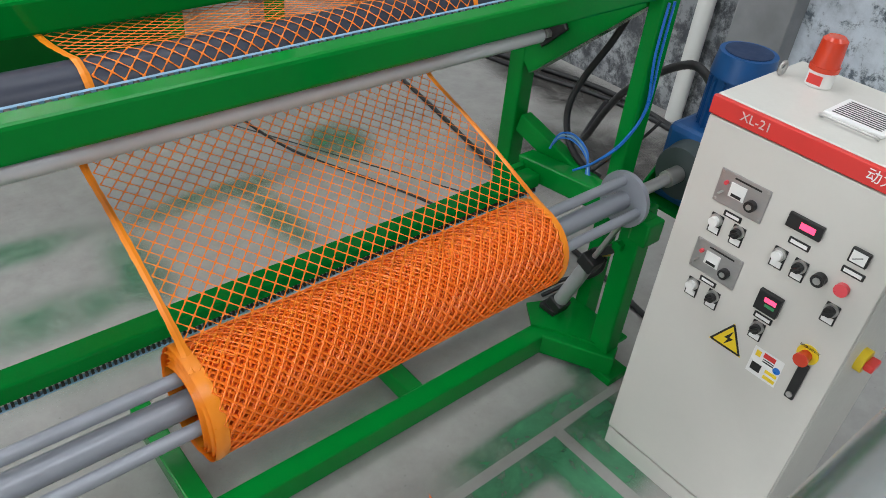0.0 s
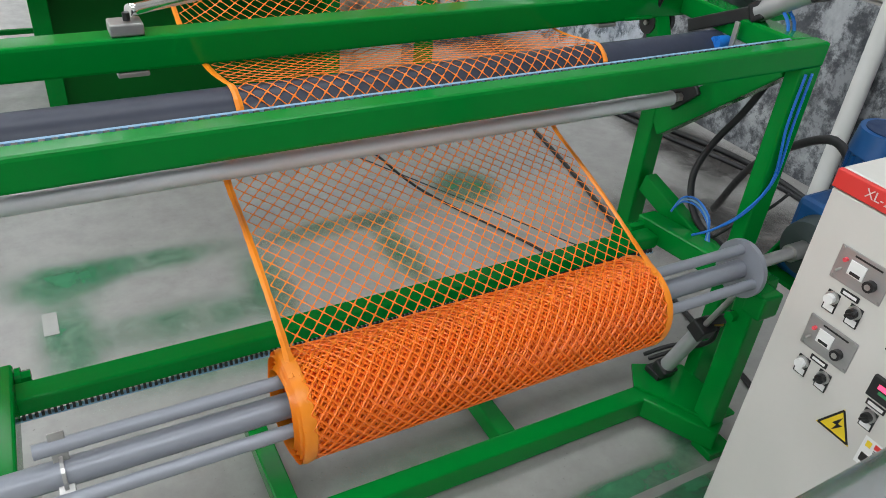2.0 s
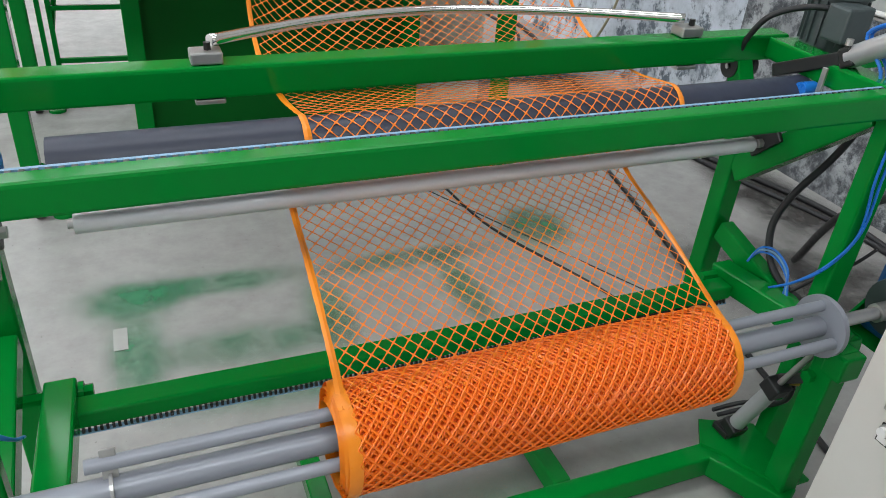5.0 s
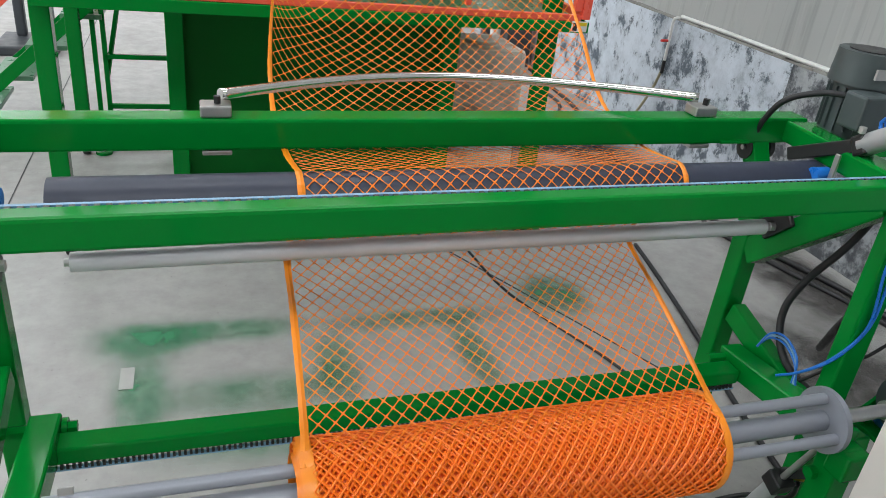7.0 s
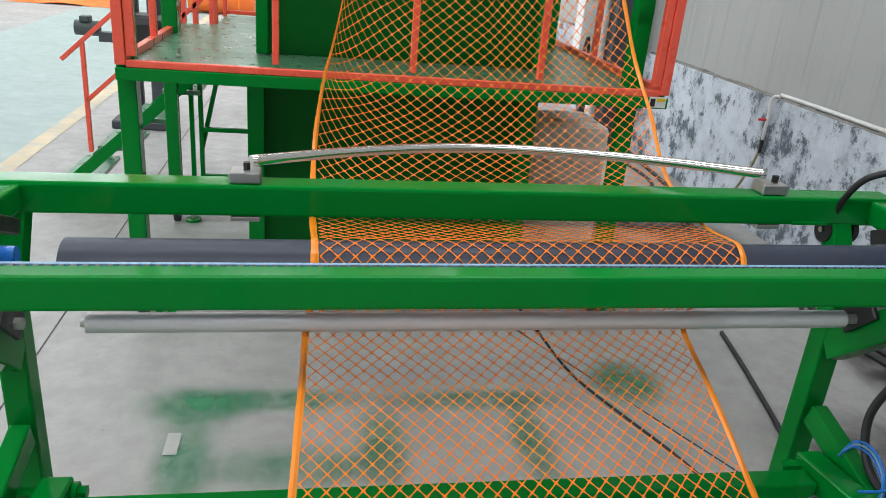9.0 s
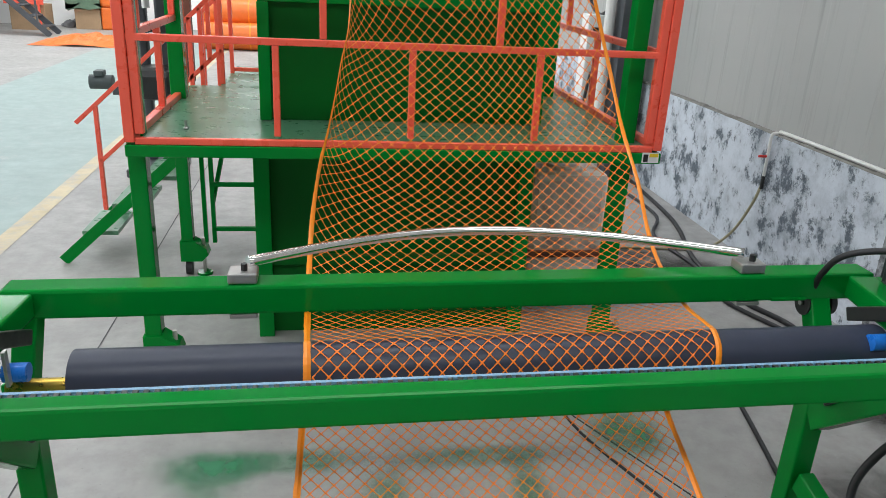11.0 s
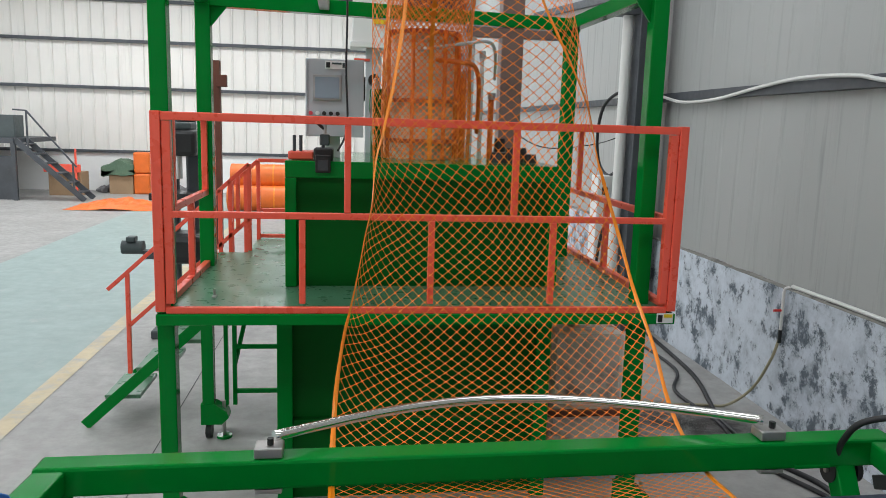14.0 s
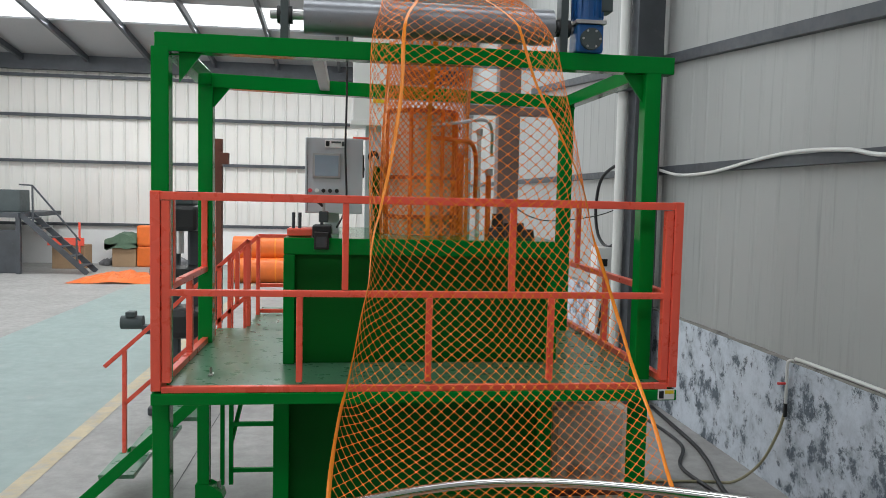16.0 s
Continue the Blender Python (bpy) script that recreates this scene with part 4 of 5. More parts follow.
part("fan_cowl", C((1.91, 4.1, 3.84), (1.91, 4.1, 3.92), 0.094, 28), MOTORGREY, gm, "", True)
for k in range(14):
    a = 2 * math.pi * k / 14
    part("cooling_fin", R((1.91 + 0.088 * math.cos(a), 4.1 + 0.088 * math.sin(a), 3.64), (1.91 + 0.088 * math.cos(a), 4.1 + 0.088 * math.sin(a), 3.83), 0.005, 0.016, 0, up=(math.cos(a), math.sin(a), 0)), BLUE, gm)
part("gear_cover", C((1.91, 4.02, 3.51), (1.91, 3.995, 3.51), 0.062, 24), MOTORGREY, gm, "dark round cover", True)
for k in range(6):
    a = 2 * math.pi * k / 6
    part("cover_bolt", C((1.91 + 0.05 * math.cos(a), 3.995, 3.51 + 0.05 * math.sin(a)), (1.91 + 0.05 * math.cos(a), 3.988, 3.51 + 0.05 * math.sin(a)), 0.007, 6), STEEL, gm)

# ---------------------------------------------------------------- control cabinet
CX, CY0, CY1, CZ = 1.81, 0.245, 0.825, 1.41          # front face and size
cab = thing("control_cabinet", "cream steel control cabinet with red top stripe and switches", "control cabinet", (2.06, 0.53, 0))


def cb(name, bm, mat, label="", smooth=False, parent=None):
    return part(name, bm, mat, parent or cab, label, smooth)


cb("cabinet_body", B(CX + 0.014, CY0, 0.085, CX + 0.46, CY1, CZ, bevel=0.006), CREAM)
door = cb("cabinet_door", B(CX, CY0 + 0.003, 0.095, CX + 0.013, CY1 - 0.003, 1.352, bevel=0.004), CREAM)
cb("plinth", B(CX + 0.006, CY0 + 0.004, 0, CX + 0.45, CY1 - 0.004, 0.080, bevel=0.004), CREAM)
stripe = cb("top_stripe", B(CX - 0.004, CY0, 1.357, CX + 0.0135, CY1, CZ - 0.001, bevel=0.003), STRIPE, "red name stripe")


def word(text, y, z, size, mat, parent, name="lettering", x=None, roll=0.0):
    """Flat raised letters on the cabinet's front, read from the aisle."""
    cu = bpy.data.curves.new("letters", "FONT")
    cu.body, cu.size, cu.extrude, cu.align_x, cu.align_y = text, size, 0.0004, "CENTER", "CENTER"
    tmp = bpy.data.objects.new("letters", cu)
    scene.collection.objects.link(tmp)
    bpy.context.view_layer.update()
    me = bpy.data.meshes.new_from_object(tmp.evaluated_get(bpy.context.evaluated_depsgraph_get()))
    bpy.data.objects.remove(tmp)
    me.materials.clear()
    me.materials.append(mat)
    face = Matrix(((0, 0, -1, x or CX - 0.0055), (-1, 0, 0, y), (0, 1, 0, z), (0, 0, 0, 1)))
    me.transform(face @ Matrix.Rotation(radians(roll), 4, "Z"))
    ob = new(name, me)
    ob.parent = parent
    ob.matrix_parent_inverse = parent.matrix_basis.inverted()
    return ob


word("XL-21", 0.690, 1.385, 0.035, material("faded_lettering", (0.66, 0.50, 0.49), 0.5, vary=0.1), stripe)
word("动力柜", 0.345, 1.385, 0.036, WHITE, stripe)


def fplate(name, y0, z0, y1, z1, t, mat, parent, label="", bevel=0.002):
    return part(name, box(bmesh.new(), CX - t, min(y0, y1), z0, CX - 0.0005, max(y0, y1), z1, bevel), mat, parent, label)


def knob(y, z, head, name="selector_switch"):
    k = fplate(name, y - 0.019, z - 0.045, y + 0.019, z + 0.018, 0.003, BLACK, door)
    part("legend", B(CX - 0.0042, y - 0.015, z - 0.041, CX - 0.0030, y + 0.015, z - 0.022), WHITE, k, "white legend plate")
    part("bezel", C((CX - 0.003, y, z), (CX - 0.010, y, z), 0.019, 22), STEEL, k, "", True)
    part("head", C((CX - 0.010, y, z), (CX - 0.024, y, z), 0.014, 20), head, k, "", True)
    if head is BLACK:
        part("lever", R((CX - 0.026, y + 0.010, z - 0.010), (CX - 0.026, y - 0.010, z + 0.010), 0.008, 0.010, 0.002, up=(1, 0, 0)), BLACK, k)
    return k


for zc in (1.180, 0.950):
    pl = fplate("speed_plate", 0.734, zc - 0.050, 0.584, zc + 0.052, 0.003, PLATE, door, "brushed metal speed control plate")
    for yy in (0.727, 0.591):
        for zz in (zc - 0.043, zc + 0.045):
            part("screw", C((CX - 0.003, yy, zz), (CX - 0.006, yy, zz), 0.004, 10), STEEL, pl)
    part("dial_face", B(CX - 0.0060, 0.648, zc - 0.016, CX - 0.003, 0.694, zc + 0.026), WHITE, pl, "white meter face")
    part("meter_arc", B(CX - 0.0066, 0.656, zc - 0.013, CX - 0.0060, 0.686, zc - 0.004), BLACK, pl)
    part("title_bar", B(CX - 0.0040, 0.610, zc + 0.037, CX - 0.003, 0.690, zc + 0.042), BLACK, pl, "plain dark bar of small print")
    part("lamp", C((CX - 0.003, 0.708, zc + 0.018), (CX - 0.012, 0.708, zc + 0.018), 0.006, 12), PINK, pl, "red lamp", True)
    part("toggle", C((CX - 0.003, 0.712, zc - 0.012), (CX - 0.020, 0.716, zc - 0.018), 0.0035, 10), STEEL, pl, "", True)
    part("speed_knob", C((CX - 0.003, 0.622, zc - 0.010), (CX - 0.020, 0.622, zc - 0.010), 0.0155, 20), BLACK, pl, "black ribbed knob", True)
    part("knob_cap", C((CX - 0.020, 0.622, zc - 0.010), (CX - 0.022, 0.622, zc - 0.010), 0.008, 16), STEEL, pl, "", True)
    fplate("label_holder", 0.688, zc - 0.078, 0.634, zc - 0.060, 0.003, BLACK, door)
    fplate("label_strip", 0.682, zc - 0.074, 0.640, zc - 0.064, 0.0038, WHITE, door)
    knob(0.700, zc - 0.102, WHITE)
    knob(0.630, zc - 0.102, BLACK)
d = fplate("digital_display", 0.521, 1.170, 0.427, 1.212, 0.012, BLACK, door, "black digital display")
part("digits", B(CX - 0.0128, 0.444, 1.182, CX - 0.0121, 0.484, 1.200), DIGITS, d, "lit red digits")
for y0, y1, z in ((0.500, 0.442, 1.135), (0.355, 0.297, 1.135), (0.505, 0.450, 0.875)):
    h_ = fplate("label_holder", y0, z - 0.010, y1, z + 0.010, 0.003, BLACK, door)
    part("label_strip", B(CX - 0.0040, y1 + 0.006, z - 0.005, CX - 0.003, y0 - 0.006, z + 0.005), WHITE, h_)
knob(0.505, 1.082, WHITE)
knob(0.445, 1.080, BLACK)
k = part("speed_knob", C((CX - 0.0005, 0.388, 1.077), (CX - 0.022, 0.388, 1.077), 0.018, 24), BLACK, door, "black ribbed knob", True)
part("knob_cap", C((CX - 0.022, 0.388, 1.077), (CX - 0.024, 0.388, 1.077), 0.010, 18), STEEL, k, "", True)
part("indicator_lamp", C((CX - 0.0005, 0.330, 1.082), (CX - 0.016, 0.330, 1.082), 0.018, 22), PINK, door, "red indicator lamp", True)
knob(0.330, 1.013, BLACK)
knob(0.479, 0.840, BLACK)
mt = fplate("panel_meter", 0.351, 1.164, 0.304, 1.206, 0.012, BLACK, door, "black-framed analogue meter")
part("meter_face", B(CX - 0.0128, 0.309, 1.169, CX - 0.012, 0.346, 1.201), WHITE, mt, "white meter face")
part("meter_needle", R((CX - 0.0134, 0.340, 1.176), (CX - 0.0134, 0.318, 1.190), 0.001, 0.002, 0), BLACK, mt)
pid = fplate("temperature_controller", 0.512, 0.898, 0.443, 0.965, 0.014, BLACK, door, "black temperature controller")
part("display_row", B(CX - 0.0148, 0.455, 0.935, CX - 0.0141, 0.490, 0.949), DIGITS, pid, "lit red digits")
part("display_row", B(CX - 0.0148, 0.455, 0.920, CX - 0.0141, 0.484, 0.929), material("green_digits", (0.05, 0.30, 0.12), 0.4), pid)


def tri(name, pts, x, mat, parent, label=""):
    bm = bmesh.new()
    a = [bm.verts.new((x, y, z)) for y, z in pts]
    b = [bm.verts.new((x + 0.0008, y, z)) for y, z in pts]
    bm.faces.new(a)
    bm.faces.new(b)
    n = len(pts)
    for i in range(n):
        bm.faces.new((a[i], a[(i + 1) % n], b[(i + 1) % n], b[i]))
    return part(name, bm, mat, parent, label)


ws = tri("warning_sign", [(0.541, 0.805), (0.598, 0.708), (0.490, 0.708)], CX - 0.0014, YELLOW, door, "yellow high-voltage warning triangle")
for p, q in (((0.541, 0.800), (0.592, 0.712)), ((0.592, 0.7125), (0.495, 0.7125)), ((0.495, 0.712), (0.541, 0.800))):
    part("sign_border", R((CX - 0.0018, *p), (CX - 0.0018, *q), 0.0012, 0.006, 0, up=(0, 1, 0) if p[1] == q[1] else (0, 0, 1)), BLACK, ws)
tri("lightning_bolt", [(0.535, 0.778), (0.556, 0.742), (0.543, 0.744), (0.551, 0.718), (0.527, 0.752), (0.540, 0.750)], CX - 0.0022, BLACK, ws)
st = fplate("safety_sticker", 0.464, 0.686, 0.372, 0.782, 0.0012, WHITE, door, "white safety sticker with small pictures", 0)
for y0, z0, y1, z1, m_ in ((0.432, 0.760, 0.396, 0.776, STRIPE), (0.430, 0.744, 0.396, 0.748, BLACK), (0.430, 0.752, 0.396, 0.755, BLACK), (0.455, 0.700, 0.425, 0.728, BLACK), (0.412, 0.715, 0.376, 0.726, YELLOW), (0.412, 0.694, 0.376, 0.706, YELLOW), (0.455, 0.752, 0.440, 0.772, YELLOW)):
    part("sticker_mark", B(CX - 0.0020, min(y0, y1), z0, CX - 0.0012, max(y0, y1), z1), m_, st)
part("sticker_disc", C((CX - 0.0012, 0.384, 0.742), (CX - 0.0022, 0.384, 0.742), 0.011, 20), BLUEHOSE, st)
em = part("emergency_plate", C((CX - 0.0005, 0.332, 0.852), (CX - 0.004, 0.332, 0.852), 0.030, 32), YELLOW, door, "round yellow emergency plate", True)
word("EMERGENCY", 0.332, 0.873, 0.010, BLACK, em, x=CX - 0.0045)
part("stop_button", C((CX - 0.004, 0.334, 0.848), (CX - 0.036, 0.334, 0.848), 0.017, 24, r2=0.021), LAMPRED, em, "red mushroom stop button", True)
hd = fplate("door_handle", 0.339, 0.690, 0.311, 0.822, 0.010, BLACK, door, "black flush door handle", 0.004)
part("lock", C((CX - 0.010, 0.325, 0.708), (CX - 0.014, 0.325, 0.708), 0.009, 16), STEEL, hd, "", True)
iso = part("isolator", C((1.95, CY0, 0.83), (1.95, CY0 - 0.022, 0.83), 0.036, 12), YELLOW, cab, "yellow rotary isolator", True)
part("isolator_knob", B(1.925, CY0 - 0.048, 0.818, 1.975, CY0 - 0.022, 0.842, bevel=0.004), STRIPE, iso, "red isolator knob")
# top of the cabinet
vent = part("vent_cover", B(1.955, 0.44, CZ + 0.001, 2.10, 0.60, CZ + 0.012, bevel=0.004), WHITE, cab, "white slotted fan cover")
for k in range(9):
    part("vent_slot", B(1.972 + 0.013 * k, 0.455, CZ + 0.0115, 1.978 + 0.013 * k, 0.585, CZ + 0.0126), BLACK, vent)
part("lifting_bar", Hs([(1.945, 0.592, CZ + 0.002), (1.928, 0.590, CZ + 0.012), (1.926, 0.52, CZ + 0.012), (1.926, 0.45, CZ + 0.012), (1.944, 0.446, CZ + 0.002)], 0.004, 8, 4), STEEL, cab, "thin wire bar")
part("lifting_eye", Hs([(2.10 + 0.018 * math.cos(a), 0.80, CZ + 0.020 + 0.018 * math.sin(a)) for a in [2 * math.pi * k / 10 for k in range(11)]], 0.005, 8, 3), STEEL, cab, "steel lifting eye")
beacon = thing("warning_beacon", "red plastic warning beacon on a white base, on the cabinet", "beacon", (2.135, 0.705, CZ))
part("beacon_base", C((2.135, 0.705, CZ + 0.001), (2.135, 0.705, CZ + 0.045), 0.036, 32), WHITE, beacon, "", True)
part("base_label", B(2.0975, 0.685, CZ + 0.010, 2.1005, 0.725, CZ + 0.036), STRIPE, beacon, "red printed label")
part("lens_rim", C((2.135, 0.705, CZ + 0.045), (2.135, 0.705, CZ + 0.058), 0.041, 32), LAMPRED, beacon, "", True)
part("lens", C((2.135, 0.705, CZ + 0.058), (2.135, 0.705, CZ + 0.130), 0.038, 32, r2=0.034), LAMPRED, beacon, "red ribbed lens", True)
part("lens_cap", C((2.135, 0.705, CZ + 0.130), (2.135, 0.705, CZ + 0.139), 0.034, 32, r2=0.024), LAMPRED, beacon, "", True)

# polished roller of the next stand, in front of the cabinet
barrel = thing("steel_roller", "large polished steel roller lying inclined on a stand facing the winder", "roller", (1.0, -0.09, 0))
RA, RB = Vector((0.25, -0.100, 1.747)), Vector((1.72, -0.188, 2.088))
RD = (RB - RA).normalized()
part("roller_shell", C(RA, RB, 0.09, 64), material("brushed_stainless", (0.60, 0.62, 0.64), 0.22, 0.95, vary=0.05, grain=40, stretch=(0.2, 4, 4)), barrel, "", True)
for p, d in ((RA, -RD), (RB, RD)):
    part("roller_journal", C(p - d * 0.02, p + d * 0.12, 0.03, 20), STEEL, barrel, "", True)
    q = p + d * 0.09
    part("stand_post", B(q.x - 0.03, q.y - 0.07, 0, q.x + 0.03, q.y + 0.07, q.z, bevel=0.004), GREEN, barrel)

# ---------------------------------------------------------------- drives, cylinders and hoses on the winder
first = len(scene.objects)
shelf = part("motor_shelf", B(2.382, 1.00, 0.615, 2.74, 1.30, 0.635, bevel=0.003), GREEN, frame_)
part("shelf_rib", R((2.385, 1.28, 0.66), (2.60, 1.30, 0.80), 0.012, 0.10, 0.002), GREEN, frame_)
part("shelf_leg", B(2.66, 1.12, 0, 2.73, 1.19, 0.614, bevel=0.004), GREEN, frame_)
wm = thing("winder_gear_motor", "worn blue gear motor with upright motor driving the shaft", "gear motor", (2.58, 1.14, 0.636))
part("gearbox", B(2.42, 1.00, 0.637, 2.70, 1.28, 0.95, bevel=0.025), BLUE, wm)
part("gear_flange", C((2.345, AY, AZ), (2.462, AY, AZ), 0.100, 32, r2=0.118), MOTORGREY, wm, "dark round flange", True)
mb = part("motor_body", C((2.58, 1.14, 0.93), (2.58, 1.14, 1.20), 0.098, 32), BLUE, wm, "", True)
for k in range(16):
    a = 2 * math.pi * k / 16
    part("cooling_fin", R((2.58 + 0.102 * math.cos(a), 1.14 + 0.102 * math.sin(a), 0.95), (2.58 + 0.102 * math.cos(a), 1.14 + 0.102 * math.sin(a), 1.14), 0.004, 0.014, 0, up=(math.cos(a), math.sin(a), 0)), BLUE, mb)
part("fan_cowl", C((2.58, 1.14, 1.15), (2.58, 1.14, 1.235), 0.113, 32, r2=0.104), BLUE, wm, "", True)
part("cowl_grille", C((2.58, 1.14, 1.235), (2.58, 1.14, 1.239), 0.085, 32), material("grille_navy", (0.01, 0.03, 0.09), 0.5), wm, "dark fan grille", True)
part("terminal_box", B(2.66, 1.08, 0.99, 2.76, 1.20, 1.10, bevel=0.008), BLUE, wm)

for s, x in ((1, 2.065), (-1, -0.265)):
    cy = thing("lift_cylinder", "silver pneumatic cylinder with black end caps beside the lever", "pneumatic cylinder", (x, 1.34, 0.14), "lift cylinders")
    p0, p1, p2 = Vector((x, 1.345, 0.165)), Vector((x, 1.225, 0.49)), Vector((x, 1.125, 0.745))
    dv = (p1 - p0).normalized()
    part("barrel", C(p0 + dv * 0.04, p1 - dv * 0.03, 0.030, 24), CYLINDER, cy, "", True)
    part("lower_cap", R(p0, p0 + dv * 0.05, 0.072, 0.072, 0.006), BLACK, cy)
    part("upper_cap", R(p1 - dv * 0.05, p1 + dv * 0.01, 0.072, 0.072, 0.006), BLACK, cy)
    part("piston_rod", C(p1, p2, 0.011, 16), STEEL, cy, "", True)
    part("tie_rod", C(p0 + Vector((0.045, 0, 0)), p1 + Vector((0.045, 0, 0)), 0.004, 8), STEEL, cy, "", True)
    part("link_arm", R((x + 0.01, 1.235, 0.505), (x + s * 0.045, 1.115, 0.60), 0.022, 0.034, 0.003), BLACK, cy, "black link arm")
    for k in range(2):
        part("air_line", Hs([p1 + Vector((s * 0.07, -0.01, 0.01 - 0.04 * k)), (x + s * 0.095, 1.25, 0.36), (x + s * 0.075, 1.36 + 0.03 * k, 0.24), (x + s * 0.02, 1.44 + 0.03 * k, 0.145)], 0.009, 8, 6), RUBBER, cy, "black air line")
    part("foot_bracket", B(x - 0.04, 1.32, 0.139, x + 0.04, 1.40, 0.165, bevel=0.003), BLACK, cy)
    part("fitting", C(p1 + Vector((0.03, 0, 0)), p1 + Vector((0.075, -0.02, 0)), 0.009, 10), BRASS, cy, "", True)

for s, x in ((1, 2.27), (-1, -0.30)):
    sc = thing("press_cylinder", "silver pneumatic press cylinder with black caps above the roller end", "pneumatic cylinder", (x, 1.6, 1.5), "press cylinders")
    q0, q1, q2 = Vector((x, 1.86, 1.40)), Vector((x, 1.57, 1.535)), Vector((x, 1.37, 1.665))
    part("press_arm", R(q0, q1, 0.034, 0.046, 0.005), BLACK, sc, "black press arm")
    part("barrel", C(q1, q2, 0.036, 24), CYLINDER, sc, "", True)
    part("end_cap", R(q2 - (q2 - q1) * 0.08, q2 + (q2 - q1) * 0.18, 0.085, 0.085, 0.008), BLACK, sc)
    part("front_cap", R(q1 - (q2 - q1) * 0.10, q1 + (q2 - q1) * 0.12, 0.066, 0.066, 0.008), BLACK, sc)
    part("cap_bolt", C(q1 + Vector((-0.03 * s, 0, 0.04)), q1 + Vector((-0.03 * s, 0, 0.06)), 0.012, 8), STEEL, sc)
    part("mount_plate", B(x - 0.045 * s - 0.005, 1.60, 1.39, x - 0.045 * s + 0.005, 1.62, 1.49, bevel=0.002), STEEL, sc)
    part("regulator", C((x - 0.075 * s, 1.66, 1.40), (x - 0.015 * s, 1.66, 1.40), 0.026, 18), BLUEHOSE, sc, "blue regulator cap", True)
    for k in range(2):
        part("air_line", Hs([q2 + Vector((0.03 * k - 0.02, 0.02, 0.04)), q1 + Vector((0.02 * k, -0.03, 0.085)), (x - 0.01 + 0.03 * k, 1.44, 1.53), (x + 0.02 * k, 1.43, 1.42)], 0.006, 8, 6), BLUEHOSE, sc, "blue air line")
for s, x in ((1, 2.205), (-1, -0.35)):
    for k in range(2):
        hz = tagged(part("air_hose", Hs([(x + 0.03 * k, 1.276, 1.425), (x - 0.008 + 0.030 * k, 1.272, 1.25), (x + 0.02 + 0.008 * k, 1.272, 1.05), (x - 0.03 * s, 1.30, 0.92 - 0.01 * k), (x - 0.05 * s, 1.385, 0.80), (x - 0.055 * s, 1.47, 0.725)], 0.0048, 8, 8), BLUEHOSE), "blue plastic air hose hanging down the frame post", "hose", "air hoses")
for k in range(3):
    tagged(part("hose_loop", Hs([(2.20, 1.42 + 0.01 * k, 0.70), (2.22, 1.47, 0.76 + 0.01 * k), (2.24, 1.56, 0.785 + 0.012 * k), (2.245, 1.64, 0.76 + 0.01 * k), (2.22, 1.66, 0.71)], 0.0045, 8, 8), RACKBLUE if k == 1 else BLUEHOSE), "blue air hose looped over the swing arm", "hose", "air hoses")
tagged(part("thin_lead", Hs([(2.22, 1.43, 0.72), (2.27, 1.36, 0.83), (2.30, 1.30, 0.90), (2.33, 1.26, 0.98)], 0.006, 8, 6), RUBBER), "thin black lead tied to the frame post", "cable", "cables")

pm = thing("press_motor", "dark grey-green electric motor with finned body behind the frame corner", "motor", (2.50, 1.88, 1.50))
part("mount", B(2.383, 1.70, 1.44, 2.62, 2.02, 1.462, bevel=0.003), GREEN, pm)
bd = part("motor_body", C((2.50, 1.88, 1.462), (2.50, 1.88, 1.68), 0.095, 32), MOTORGREY, pm, "", True)
for k in range(18):
    a = 2 * math.pi * k / 18
    part("cooling_fin", R((2.50 + 0.098 * math.cos(a), 1.88 + 0.098 * math.sin(a), 1.49), (2.50 + 0.098 * math.cos(a), 1.88 + 0.098 * math.sin(a), 1.64), 0.004, 0.014, 0, up=(math.cos(a), math.sin(a), 0)), MOTORGREY, bd)
part("fan_cowl", C((2.50, 1.88, 1.655), (2.50, 1.88, 1.765), 0.115, 32, r2=0.108), MOTORGREY, pm, "", True)
part("cowl_grille", C((2.50, 1.88, 1.765), (2.50, 1.88, 1.769), 0.075, 24), BLACK, pm, "", True)
part("type_plate", B(2.43, 1.762, 1.69, 2.49, 1.771, 1.725), PLATE, pm, "small metal type plate")
part("terminal_box", B(2.36, 1.70, 1.53, 2.48, 1.80, 1.65, bevel=0.010), MOTORGREY, pm)
pu = thing("edge_pulley", "black double-flanged edge pulley hung under the rear beam", "pulley", (2.27, 2.03, 1.38))
part("pulley_hub", C((2.22, 2.035, 1.362), (2.315, 2.035, 1.362), 0.024, 20), BLACK, pu, "", True)
for x in (2.215, 2.302):
    part("pulley_flange", C((x, 2.035, 1.362), (x + 0.020, 2.035, 1.362), 0.044, 24), BLACK, pu, "", True)
part("pulley_nut", C((2.206, 2.035, 1.362), (2.216, 2.035, 1.362), 0.010, 8), STEEL, pu)
tagged(part("motor_cable", Hs([(2.23, 2.02, 1.395), (2.22, 1.98, 1.49), (2.24, 1.92, 1.58), (2.33, 1.84, 1.625), (2.44, 1.76, 1.62)], 0.011, 10, 8), RUBBER), "black motor cable arching over the frame corner", "cable", "cables")
hang = tagged(part("supply_hose", Hs([(2.44, 1.56, 1.30), (2.40, 1.60, 1.15), (2.32, 1.64, 1.00), (2.27, 1.645, 0.88), (2.255, 1.60, 0.77), (2.26, 1.52, 0.70), (2.30, 1.44, 0.66)], 0.014, 10, 8), RUBBER), "thick black supply hose hanging inside the frame", "cable", "cables")
tb = tagged(part("junction_box", B(2.385, 1.50, 1.29, 2.50, 1.62, 1.40, bevel=0.006), BLUE), "small blue junction box under the top side rail", "junction box")
